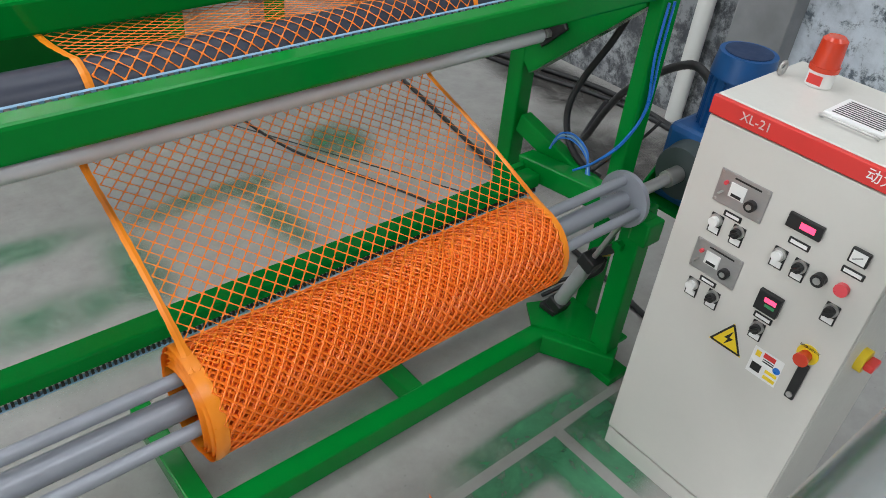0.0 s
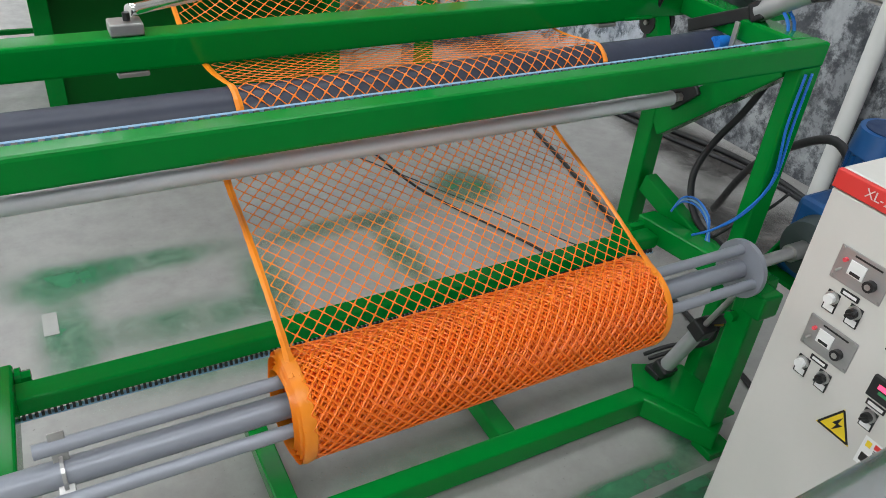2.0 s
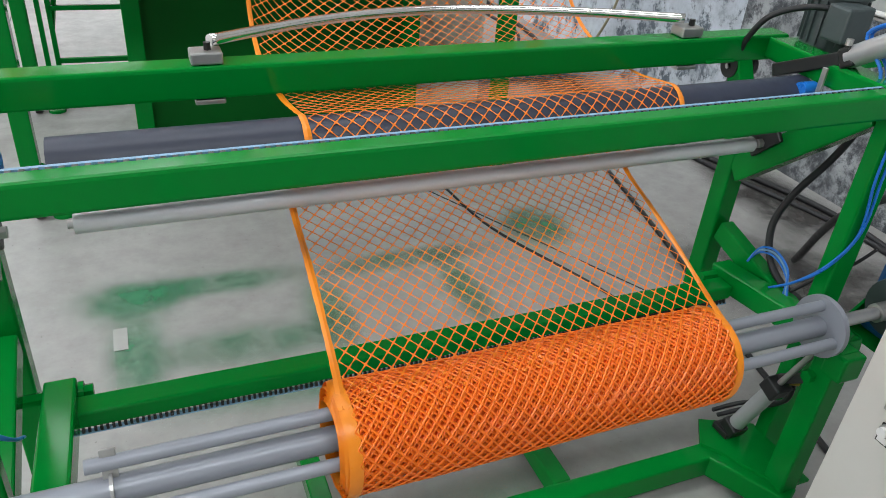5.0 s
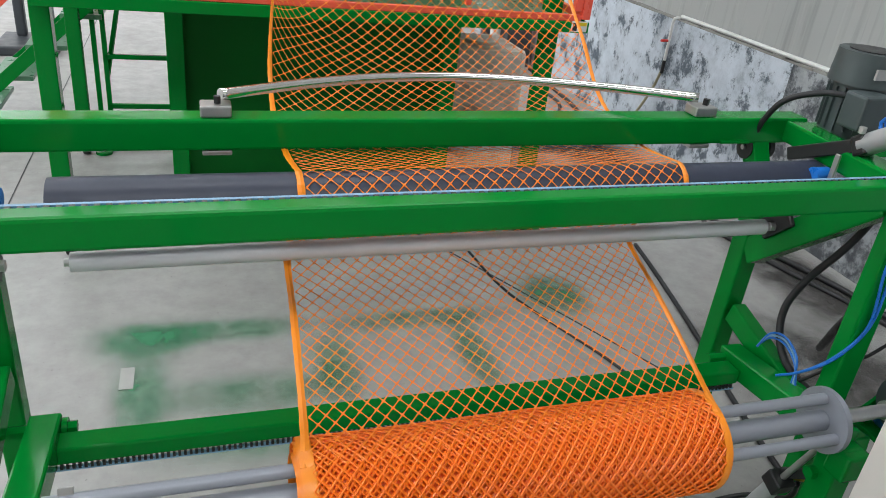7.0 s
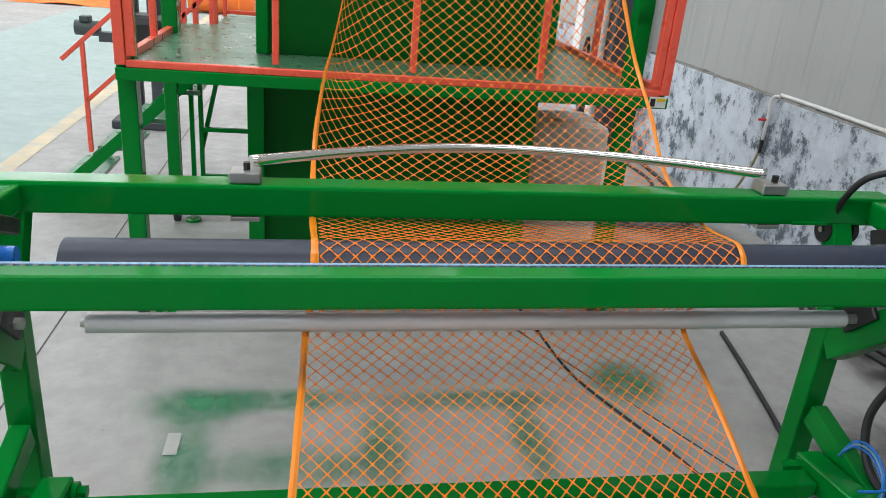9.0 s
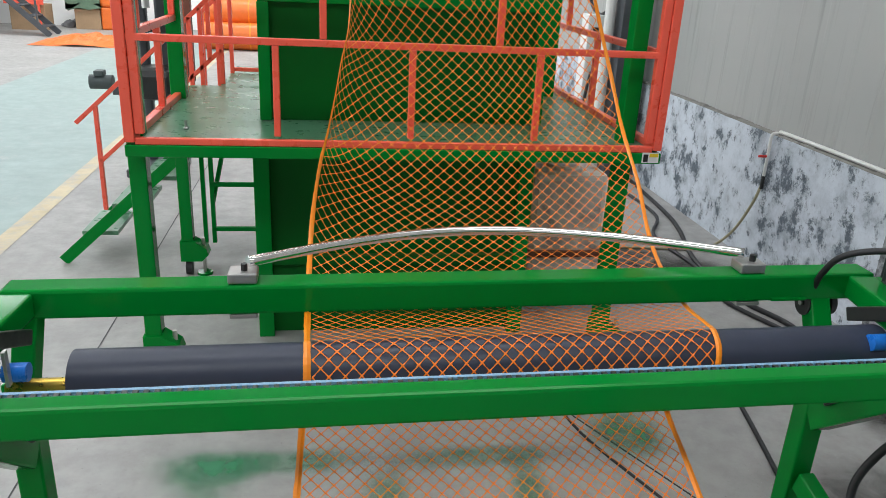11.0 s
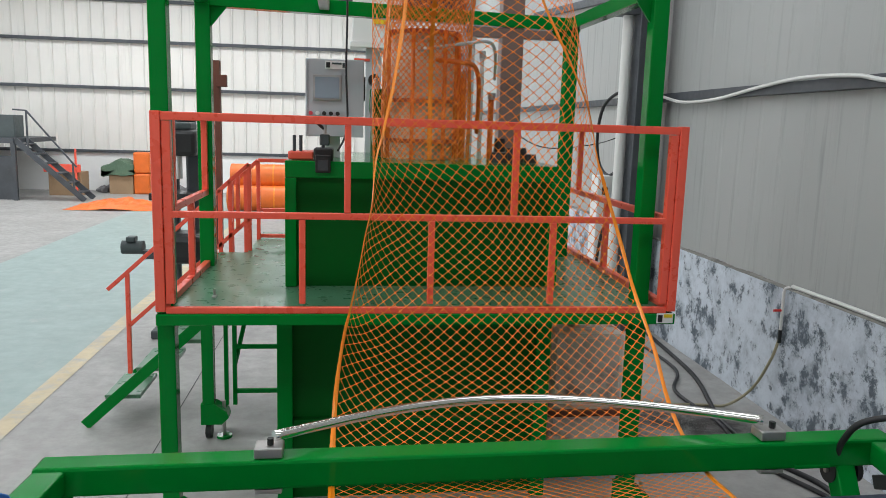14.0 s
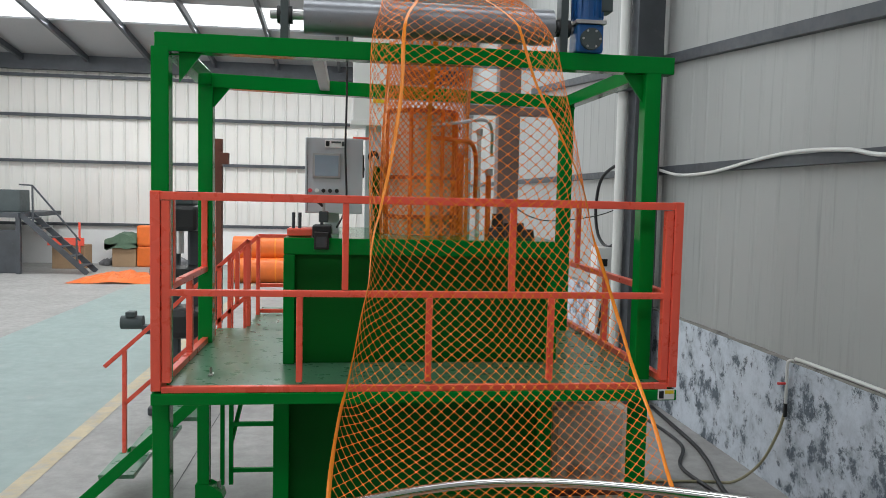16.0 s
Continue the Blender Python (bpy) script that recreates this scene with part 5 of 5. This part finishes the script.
tagged(part("motor_lead", Hs([(2.64, 1.22, 1.00), (2.70, 1.42, 1.06), (2.85, 1.80, 0.75), (3.2, 2.2, 0.25), (3.6, 2.5, 0.03), (4.1, 2.75, 0.02)], 0.018, 10, 8), RUBBER), "black motor lead running down to the floor", "cable", "cables")
# floor cables
for pts, r in (
    ([(3.10, 3.80, 0.014), (3.00, 3.30, 0.014), (2.85, 2.65, 0.014), (2.72, 2.20, 0.014), (2.62, 1.75, 0.014), (2.55, 1.35, 0.014), (2.45, 0.95, 0.014)], 0.014),
    ([(3.95, 3.95, 0.022), (4.08, 3.50, 0.022), (4.22, 3.00, 0.022), (4.24, 2.55, 0.022), (4.15, 2.05, 0.022), (4.1, 1.5, 0.022)], 0.022),
    ([(3.85, 4.05, 0.018), (3.98, 3.40, 0.018), (4.14, 2.85, 0.018), (4.18, 2.35, 0.018), (4.05, 1.7, 0.018)], 0.018),
    ([(4.30, 8.60, 0.02), (4.20, 7.30, 0.02), (4.10, 6.70, 0.02), (3.86, 5.80, 0.02), (3.85, 5.00, 0.02), (4.0, 4.50, 0.02), (3.95, 3.95, 0.02)], 0.022),
    ([(4.0, 8.4, 0.02), (4.05, 7.2, 0.02), (3.75, 6.5, 0.02), (3.80, 5.7, 0.02), (3.70, 5.0, 0.02), (3.92, 4.35, 0.02), (3.85, 4.05, 0.02)], 0.018),
    ([(1.80, 4.40, 0.008), (1.87, 3.85, 0.008), (1.95, 3.27, 0.008), (2.23, 2.57, 0.008), (2.35, 2.1, 0.008)], 0.008),
):
    tagged(part("floor_cable", Hs(pts, r, 8, 8), RUBBER), "black rubber cable lying on the concrete", "cable", "cables")

settle(first)

# ---------------------------------------------------------------- floor marks
LAYERS = []


def spray(x0, y0, x1, y1, strength, mat=SPRAY, hard=""):
    """A soft-edged sheet of paint dust, oil and floor shade; the sides named in hard were masked off."""
    nx, ny = 14, 14
    LAYERS.append(mat)
    me = bpy.data.meshes.new("overspray")
    vs, cov, fs = [], [], []
    for j in range(ny + 1):
        for i in range(nx + 1):
            u, v = i / nx, j / ny
            vs.append((x0 + (x1 - x0) * u, y0 + (y1 - y0) * v, 0.002 + 0.00012 * len(LAYERS)))
            f = min(1, 2.6 * min(9 if "w" in hard else u, 9 if "e" in hard else 1 - u)) * min(1, 2.6 * min(9 if "s" in hard else v, 9 if "n" in hard else 1 - v))
            cov.append(strength * f * f * (3 - 2 * f))
    for j in range(ny):
        for i in range(nx):
            a = j * (nx + 1) + i
            fs.append((a, a + 1, a + nx + 2, a + nx + 1))
    me.from_pydata(vs, [], fs)
    me.attributes.new("cover", "FLOAT", "POINT").data.foreach_set("value", cov)
    me.materials.append(mat)
    return tagged(new("overspray", me), "green paint overspray dusted on the concrete", "floor stain", kind="structure")


for a in ((-0.45, 2.98, 0.9, 3.26, 0.75), (0.7, 2.98, 2.0, 3.22, 0.6), (-0.35, 2.85, 0.25, 3.3, 0.8), (-0.22, 2.25, 0.10, 3.1, 0.7), (-0.15, 2.42, 0.95, 2.78, 0.55), (0.66, 2.35, 0.98, 3.1, 0.7),
          (1.42, 2.35, 1.68, 3.2, 0.7), (1.95, 2.95, 2.5, 3.55, 0.8), (-0.2, 2.1, 1.6, 2.4, 0.5), (0.3, 0.9, 0.9, 1.3, 0.4), (0.5, 1.2, 1.6, 1.6, 0.3)):
    spray(*a)
# round masked parts: bare strips are left between the painted fields
for a in ((1.10, 0.985, 2.16, 1.10, 1.0, SPRAY, "s"), (1.05, 0.80, 1.675, 0.942, 1.0, SPRAY, "ne"), (1.50, 0.45, 1.675, 0.942, 1.0, SPRAY, "ne"),
          (1.725, 0.55, 2.00, 0.945, 1.0, SPRAY, "nw"), (1.72, 0.84, 2.12, 0.95, 0.9, SPRAY, "n"), (1.90, 1.0, 2.20, 1.22, 0.7, SPRAY, "")):
    spray(*a)
structure("paint_gap", B(-0.155, 2.70, 0, -0.095, 2.86, 0.006), material("pale_floor_mark", (0.40, 0.395, 0.38), 0.6), "pale bare rectangle left on the floor", "floor mark")


# oily stains; the same sheets also paint the shade beside and under the machines
OIL_SHADE = overspray("oil_and_floor_shade", (0.055, 0.05, 0.047), 0.9)
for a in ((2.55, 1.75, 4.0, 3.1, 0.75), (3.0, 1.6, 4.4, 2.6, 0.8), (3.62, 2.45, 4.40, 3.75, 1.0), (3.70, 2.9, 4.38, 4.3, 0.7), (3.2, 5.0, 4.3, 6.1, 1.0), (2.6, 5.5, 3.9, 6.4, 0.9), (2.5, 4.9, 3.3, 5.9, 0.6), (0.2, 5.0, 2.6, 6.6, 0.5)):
    tagged(spray(*a, OIL_SHADE), "dark oily film and painted shade on the concrete", "floor stain")
scrap = thing("net_scraps", "small orange plastic offcuts lying on the floor", "scraps", (1.05, 0.9, 0), kind="stuff")
bm = bmesh.new()
for i in range(14):
    x, y = 1.08 + random.uniform(-0.07, 0.07), 0.98 + random.uniform(-0.03, 0.03)
    a = random.uniform(0, 3.14)
    bar(bm, (x, y, 0.004), (x + 0.02 * math.cos(a), y + 0.02 * math.sin(a), 0.005), 0.003, 0.003, 0)
part("scraps", bm, ORANGE, scrap)

# ---------------------------------------------------------------- along the right wall
pipe = thing("water_pipe", "white plastic water pipe lying on the low wall", "pipe", (WX, 2, 1.2))
part("pipe_run", Hs([(WX + 0.03, 5.84, 1.226), (WX + 0.03, 5.2, 1.229), (WX + 0.035, 4.4, 1.225), (WX + 0.03, 2.0, 1.228), (WX + 0.03, -3, 1.226)], 0.017, 10, 6), PVC, pipe)
part("drop_pipe", Hs([(WX + 0.02, 5.85, 1.21), (WX - 0.024, 5.87, 1.19), (WX - 0.026, 5.87, 1.05), (WX - 0.026, 5.87, 0.80)], 0.014, 10, 5), PVC, pipe)
part("valve", C((WX - 0.04, 5.87, 1.0), (WX - 0.11, 5.87, 1.0), 0.012, 10), STRIPE, pipe, "red valve lever")
part("hose_tail", C((WX - 0.026, 5.87, 0.82), (WX - 0.026, 5.87, 0.70), 0.017, 12), BLACK, pipe)
tagged(part("water_hose", Hs([(WX - 0.028, 5.87, 0.74), (WX - 0.06, 5.92, 0.52), (WX - 0.15, 6.02, 0.22), (WX - 0.34, 6.10, 0.03), (3.85, 6.15, 0.014), (3.3, 6.2, 0.014), (2.8, 6.2, 0.014)], 0.013, 10, 8), material("yellowed_hose", (0.33, 0.30, 0.19), 0.4)), "yellowed clear water hose trailing onto the floor", "hose")
LEDGE = material("weathered_ledge", (0.30, 0.29, 0.27), 0.8, vary=0.3, grain=9, dirt=(0.045, 0.042, 0.04), dirt_at=0.50, bumpy=0.4)
bm = bmesh.new()
for k in range(150):
    y = -4 + 0.15 * k
    h = random.uniform(0.008, 0.024)
    bar(bm, (WX + 0.035, y, 1.19 + h / 2), (WX + 0.035, y + 0.152, 1.19 + h / 2), 0.07 + random.uniform(-0.01, 0.012), h, 0)
structure("wall_ledge", bm, LEDGE, "weathered dark ledge of mortar on the low wall", "ledge")
structure("wall_column", B(WX - 0.42, 8.75, 0, WX - 0.08, 9.15, 9.0, bevel=0.01), DARKSTEEL, "dark grey steel wall column", "column")
structure("column_bracket", B(WX - 0.72, 8.8, 3.95, WX - 0.42, 9.1, 4.25), DARKSTEEL, "dark steel bracket on the wall column", "bracket")
structure("wall_column_2", B(WX - 0.16, 1.78, 0, WX + 0.02, 2.12, 9.0, bevel=0.01), material("grey_concrete_column", (0.22, 0.225, 0.235), 0.7, vary=0.25, grain=6), "grey wall column with worn paint", "column")
tagged(part("downpipe", C((WX - 0.07, 2.36, 0), (WX - 0.07, 2.36, 8.0), 0.055, 20), PVC, None, "", True), "white plastic downpipe on the wall", "pipe", "downpipes")
tagged(part("downpipe", C((WX - 0.50, 8.98, 0), (WX - 0.50, 8.98, 8.5), 0.065, 20), PVC, None, "", True), "white plastic downpipe beside the steel column", "pipe", "downpipes")
tagged(part("wall_cable", Hs([(WX - 0.06, 8.8, 2.98), (WX - 0.06, 8.2, 2.90), (WX - 0.06, 7.4, 2.91), (WX - 0.06, 6.6, 2.99), (WX - 0.06, 5.9, 3.04), (WX - 0.06, 5.2, 3.02), (WX - 0.06, 4.6, 2.95), (WX - 0.06, 3.0, 2.98), (WX - 0.06, -2, 2.97)], 0.018, 10, 8), PVC), "white cable conduit sagging along the wall girt", "cable")
tagged(part("black_wall_hose", Hs([(WX - 0.25, 8.72, 3.05), (WX - 0.35, 9.3, 3.08), (WX - 0.45, 9.8, 2.9), (WX - 0.48, 9.95, 2.5), (WX - 0.45, 9.9, 2.1), (WX - 0.4, 9.6, 1.95), (WX - 0.35, 9.3, 2.1)], 0.022, 10, 8), RUBBER), "black hose looped beside the wall column", "cable", "cables")
tagged(part("thin_wire", Hs([(WX - 0.3, 8.9, 2.6), (3.7, 9.0, 2.40), (3.0, 8.6, 2.32), (2.4, 7.5, 2.40), (1.95, 6.7, 2.6)], 0.006, 6, 8), RUBBER), "thin black wire slung from the wall to the mast", "cable", "cables")
eb = thing("switch_box", "pale grey wall switch box on a stand", "switch box", (4.0, 9.7, 0))
part("box_body", B(3.81, 9.42, 0.70, 4.21, 9.70, 1.95, bevel=0.008), WHITE, eb)
part("box_cable", Hs([(3.95, 9.40, 0.95), (3.90, 9.36, 1.25), (3.86, 9.36, 1.05), (3.84, 9.38, 0.80)], 0.02, 8, 6), RUBBER, eb, "black cable")
part("box_stand", B(3.96, 9.5, 0, 4.06, 9.62, 0.702), DARKSTEEL, eb)
part("box_mark", B(3.87, 9.412, 1.70, 3.95, 9.419, 1.80), BLACK, eb)
# pale block under the platform
BASEPAINT = material("chipped_pale_paint", (0.76, 0.70, 0.65), 0.5, vary=0.1, grain=8, dirt=(0.13, 0.055, 0.04), dirt_at=0.55)
blk = thing("pale_machine_base", "pale chipped machine base with brown lower stains under the platform", "machine base", (2.3, 5.5, 0))
part("base_block", B(2.03, 5.0, 0, 2.62, 5.6, 1.05, bevel=0.05), BASEPAINT, blk)
part("base_lid", C((2.32, 5.25, 1.05), (2.32, 5.25, 1.075), 0.13, 28), BASEPAINT, blk, "", True)
part("base_ledge", B(2.0, 4.97, 0.40, 2.65, 5.63, 0.45), RUST, blk)

# ---------------------------------------------------------------- beyond the platform
structure("platform_label", B(2.335, PY0 - 0.004, 1.432, 2.435, PY0 - 0.0005, 1.492), WHITE, "white safety label with small pictures on the platform edge", "label")
structure("platform_label_mark", B(2.342, PY0 - 0.006, 1.438, 2.370, PY0 - 0.004, 1.482), BLACK, "black pictogram on the platform label", "label")
structure("platform_label_mark", B(2.378, PY0 - 0.006, 1.466, 2.43, PY0 - 0.004, 1.486), YELLOW, "yellow bar on the platform label", "label")
rp_ = thing("rusty_post", "brown rusty steel post standing on the platform edge", "post", (-0.62, 6.5, 1.5))
part("post_web", B(-0.66, 6.46, 1.42, -0.58, 6.54, 3.04, bevel=0.004), RUST, rp_)
part("post_bracket", B(-0.60, 6.44, 2.82, -0.52, 6.5, 2.92, bevel=0.004), RUST, rp_)
dp = thing("drill_press", "dark pillar drilling machine standing beside the aisle", "machine", (-1.43, 9.0, 0))
part("pillar", B(-1.40, 8.95, 0.1, -1.22, 9.12, 2.2, bevel=0.03), DARKSTEEL, dp)
part("rear_pillar", B(-1.60, 8.98, 0.1, -1.50, 9.10, 2.2, bevel=0.02), DARKSTEEL, dp)
part("head", B(-1.66, 8.55, 2.12, -1.20, 9.15, 2.42, bevel=0.05), BLACK, dp)
part("motor", C((-1.42, 9.05, 2.42), (-1.42, 9.05, 2.58), 0.13, 20), BLACK, dp, "", True)
part("belt_cover", B(-1.62, 8.6, 2.42, -1.26, 8.95, 2.50, bevel=0.02), MOTORGREY, dp)
part("feed_wheel", C((-1.55, 8.53, 2.28), (-1.55, 8.49, 2.28), 0.10, 20), MOTORGREY, dp, "", True)
part("table", B(-1.72, 8.5, 1.62, -1.18, 9.0, 1.70, bevel=0.01), BLACK, dp)
part("spindle", C((-1.42, 8.68, 2.12), (-1.42, 8.68, 1.86), 0.04, 14), STEEL, dp, "", True)
part("gear_case", B(-1.62, 8.6, 0.86, -1.16, 9.1, 1.22, bevel=0.09), BLACK, dp)
part("base", B(-1.75, 8.5, 0, -1.15, 9.2, 0.10, bevel=0.02), DARKSTEEL, dp)
part("side_motor", C((-2.08, 8.7, 1.05), (-1.84, 8.7, 1.05), 0.08, 18), MOTORGREY, dp, "", True)
part("motor_box", B(-2.02, 8.62, 1.12, -1.92, 8.76, 1.18, bevel=0.01), MOTORGREY, dp)
part("motor_arm", B(-1.84, 8.64, 0.92, -1.60, 8.76, 1.02), DARKSTEEL, dp)
part("feed_cable", Hs([(-1.58, 8.50, 2.4), (-1.64, 8.45, 2.2), (-1.62, 8.45, 2.0), (-1.52, 8.5, 1.72)], 0.012, 8, 6), WHITE, dp)
tagged(part("hanging_cable", Hs([(0.50, 4.90, 4.2), (0.505, 4.9, 3.3), (0.50, 4.92, 2.9), (0.51, 4.9, 2.52), (0.45, 4.80, 2.36)], 0.007, 8, 8), RUBBER), "black cable hanging beside the control panel", "cable", "cables")
gp = thing("green_pump", "small green pump with pale hoses behind the control panel", "pump", (0.78, 5.3, 2.306))
part("pump_body", C((0.74, 5.45, 2.307), (0.74, 5.45, 2.62), 0.06, 18), GREEN_DULL, gp, "", True)
part("pump_head", B(0.67, 5.38, 2.62, 0.81, 5.52, 2.80, bevel=0.015), GREEN_DULL, gp)
part("pump_hose", Hs([(0.74, 5.4, 2.8), (0.70, 5.25, 2.85), (0.68, 5.2, 2.6), (0.70, 5.25, 2.4)], 0.012, 8, 6), WHITE, gp)
wp = thing("white_hopper", "white hopper column behind the net tube", "hopper", (0.72, 6.6, 1.5))
part("hopper_bin", B(0.54, 6.5, 3.24, 0.97, 6.8, 4.2, bevel=0.01), WHITE, wp)
part("hopper_rim", B(0.52, 6.48, 3.20, 0.99, 6.82, 3.245, bevel=0.004), WHITE, wp)
part("hopper_column", B(0.66, 6.58, 1.49, 0.80, 6.72, 3.20, bevel=0.006), GREYBOX, wp)
part("hopper_valve", C((0.73, 6.55, 2.92), (0.73, 6.40, 2.92), 0.05, 16), BLACK, wp, "", True)
part("hopper_label", B(0.72, 6.485, 3.40, 0.86, 6.499, 3.52), YELLOW, wp, "yellow label")
for x, z0, z1, r_, m_ in ((1.42, 2.31, 3.2, 0.022, ALU), (1.50, 2.31, 3.1, 0.018, PVC), (1.36, 2.31, 2.95, 0.028, ORANGEPAINT), (1.58, 2.31, 2.80, 0.022, ORANGEPAINT)):
    pp = thing("feed_pipe", "upright feed pipe on the extruder housing", "pipe", (x, 5.4, 2.306), "feed pipes")
    part("pipe_shaft", C((x, 5.4, 2.307), (x, 5.4, z1), r_, 14), m_, pp, "", True)
    part("pipe_collar", C((x, 5.4, z1 - 0.05), (x, 5.4, z1), r_ * 1.5, 14), STEEL, pp, "", True)
cg = thing("chuck_group", "dark oily machine parts lying on the housing top", "machine part", (1.7, 5.2, 2.306))
for x, y, r_, h in ((1.55, 4.85, 0.07, 0.07), (1.70, 5.0, 0.09, 0.10), (1.62, 5.2, 0.05, 0.16), (1.78, 4.9, 0.05, 0.06)):
    part("lump", C((x, y, 2.306), (x, y, 2.306 + h), r_, 16, r2=r_ * 0.8), BLACK, cg, "", True)

# ---------------------------------------------------------------- far end of the hall
fs = thing("steel_stair", "dark steel stair with handrail up to a low mezzanine", "stair", (-8.2, 22.9, 0))
for y in (23.3, 24.1):
    part("stringer", R((-7.35, y, 0.02), (-9.25, y, 1.80), 0.05, 0.16, 0.004), DARKSTEEL, fs)
for k in range(6):
    part("tread", B(-7.72 - 0.30 * k, 23.32, 0.24 + 0.28 * k, -7.44 - 0.30 * k, 24.08, 0.27 + 0.28 * k), DARKSTEEL, fs)
for a, b in (((-7.65, 23.3, 0.30), (-7.65, 23.3, 1.12)), ((-8.88, 23.3, 1.5), (-8.88, 23.3, 2.64)), ((-7.55, 23.3, 1.02), (-8.88, 23.3, 2.64)), ((-8.88, 23.3, 2.64), (-9.25, 23.3, 2.66))):
    part("handrail", R(a, b, 0.045, 0.045, 0.003), DARKSTEEL, fs)
mz = thing("mezzanine", "dark steel low mezzanine beside the stair", "platform", (-10.5, 24, 0))
part("mezzanine_deck", B(-13.5, 23.2, 1.68, -9.25, 26.5, 1.82), DARKSTEEL, mz)
for x in (-9.35, -11.4, -13.3):
    part("mezzanine_leg", B(x, 23.25, 0, x + 0.12, 23.37, 1.679), DARKSTEEL, mz)
part("side_sheet", B(-13.0, 23.5, 0.0, -9.4, 23.55, 1.3), DARKSTEEL, mz)
sb = tagged(part("switch_cabinet", B(-10.6, 24.2, 1.821, -9.6, 24.9, 2.5, bevel=0.02), MOTORGREY), "dark grey switch cabinet on the mezzanine", "cabinet")
rb = thing("red_rack", "red steel rack with crates near the end wall", "rack", (-8.9, 25.3, 0))
part("crate", B(-9.0, 25.0, 0.0, -8.0, 25.7, 0.75, bevel=0.01), CARD, rb)
part("red_frame", B(-9.1, 24.9, 0.75, -8.0, 25.0, 1.0, bevel=0.01), RED, rb)
part("red_post", B(-8.15, 24.9, 0.0, -8.1, 24.96, 1.5), RED, rb)
cbx = tagged(part("cardboard_box", B(-7.40, 25.8, 0.0, -6.64, 26.4, 0.62, bevel=0.015), CARD), "brown cardboard box near the end wall", "box")
bm = bmesh.new()
box(bm, -7.62, 25.7, 0.62, -6.60, 26.45, 1.15)
bmesh.ops.subdivide_edges(bm, edges=bm.edges[:], cuts=5, use_grid_fill=True)
for v in bm.verts:
    v.co += Vector((0, 0, 0.12 * noise.noise(v.co * 3.1) - 0.45 * abs(v.co.x + 7.0) * (v.co.z > 0.8)))
tagged(part("green_tarp", bm, TARP), "crumpled green tarpaulin heaped on the cardboard box", "tarpaulin")
ob_ = thing("orange_stack", "stack of orange net bales beside the box", "bales", (-5.9, 25.0, 0))
for z in (0.0, 0.7):
    part("bale", B(-6.62, 25.8, z, -6.10, 26.4, z + 0.69, bevel=0.06), ORANGEPAINT, ob_)
bm = bmesh.new()
bmesh.ops.create_grid(bm, x_segments=24, y_segments=14, size=1.0)
for v in bm.verts:
    r_ = max(0, 1 - v.co.x ** 2 - 0.8 * v.co.y ** 2)
    v.co = Vector((-5.9 + v.co.x * 1.3, 21.9 + v.co.y * 0.9, 0.01 + 0.35 * r_ * (0.6 + 0.5 * noise.noise(v.co * 4))))
tagged(part("folded_net", bm, ORANGEPAINT), "loose heap of orange net on the floor", "net heap")
for k, (x0, x1, y, z) in enumerate(((-2.9, -1.2, 21.6, 0.36), (-2.8, -1.3, 22.3, 0.36), (-2.85, -1.25, 21.95, 0.95))):
    rr_ = thing("stored_roll", "finished orange net roll stored on the floor", "net roll", ((x0 + x1) / 2, y, 0), "stored rolls")
    part("roll_body", C((x0, y, z), (x1, y, z), 0.36, 28), ORANGEPAINT, rr_, "", True)
    part("roll_strap", C((x1 - 0.42, y, z), (x1 - 0.38, y, z), 0.364, 28), ORANGE_EDGE, rr_, "", True)
bm = bmesh.new()
for i in range(60):
    x = random.uniform(-8.0, -4.5)
    r_ = random.uniform(0.05, 0.18)
    bmesh.ops.create_icosphere(bm, subdivisions=1, radius=r_, matrix=pose(x, 26.5 + random.uniform(-0.25, 0.3), r_ * 0.6))
tagged(part("rubble", bm, material("grey_rubble", (0.2, 0.2, 0.21), 0.9, vary=0.4)), "grey rubble along the foot of the end wall", "rubble", kind="stuff")
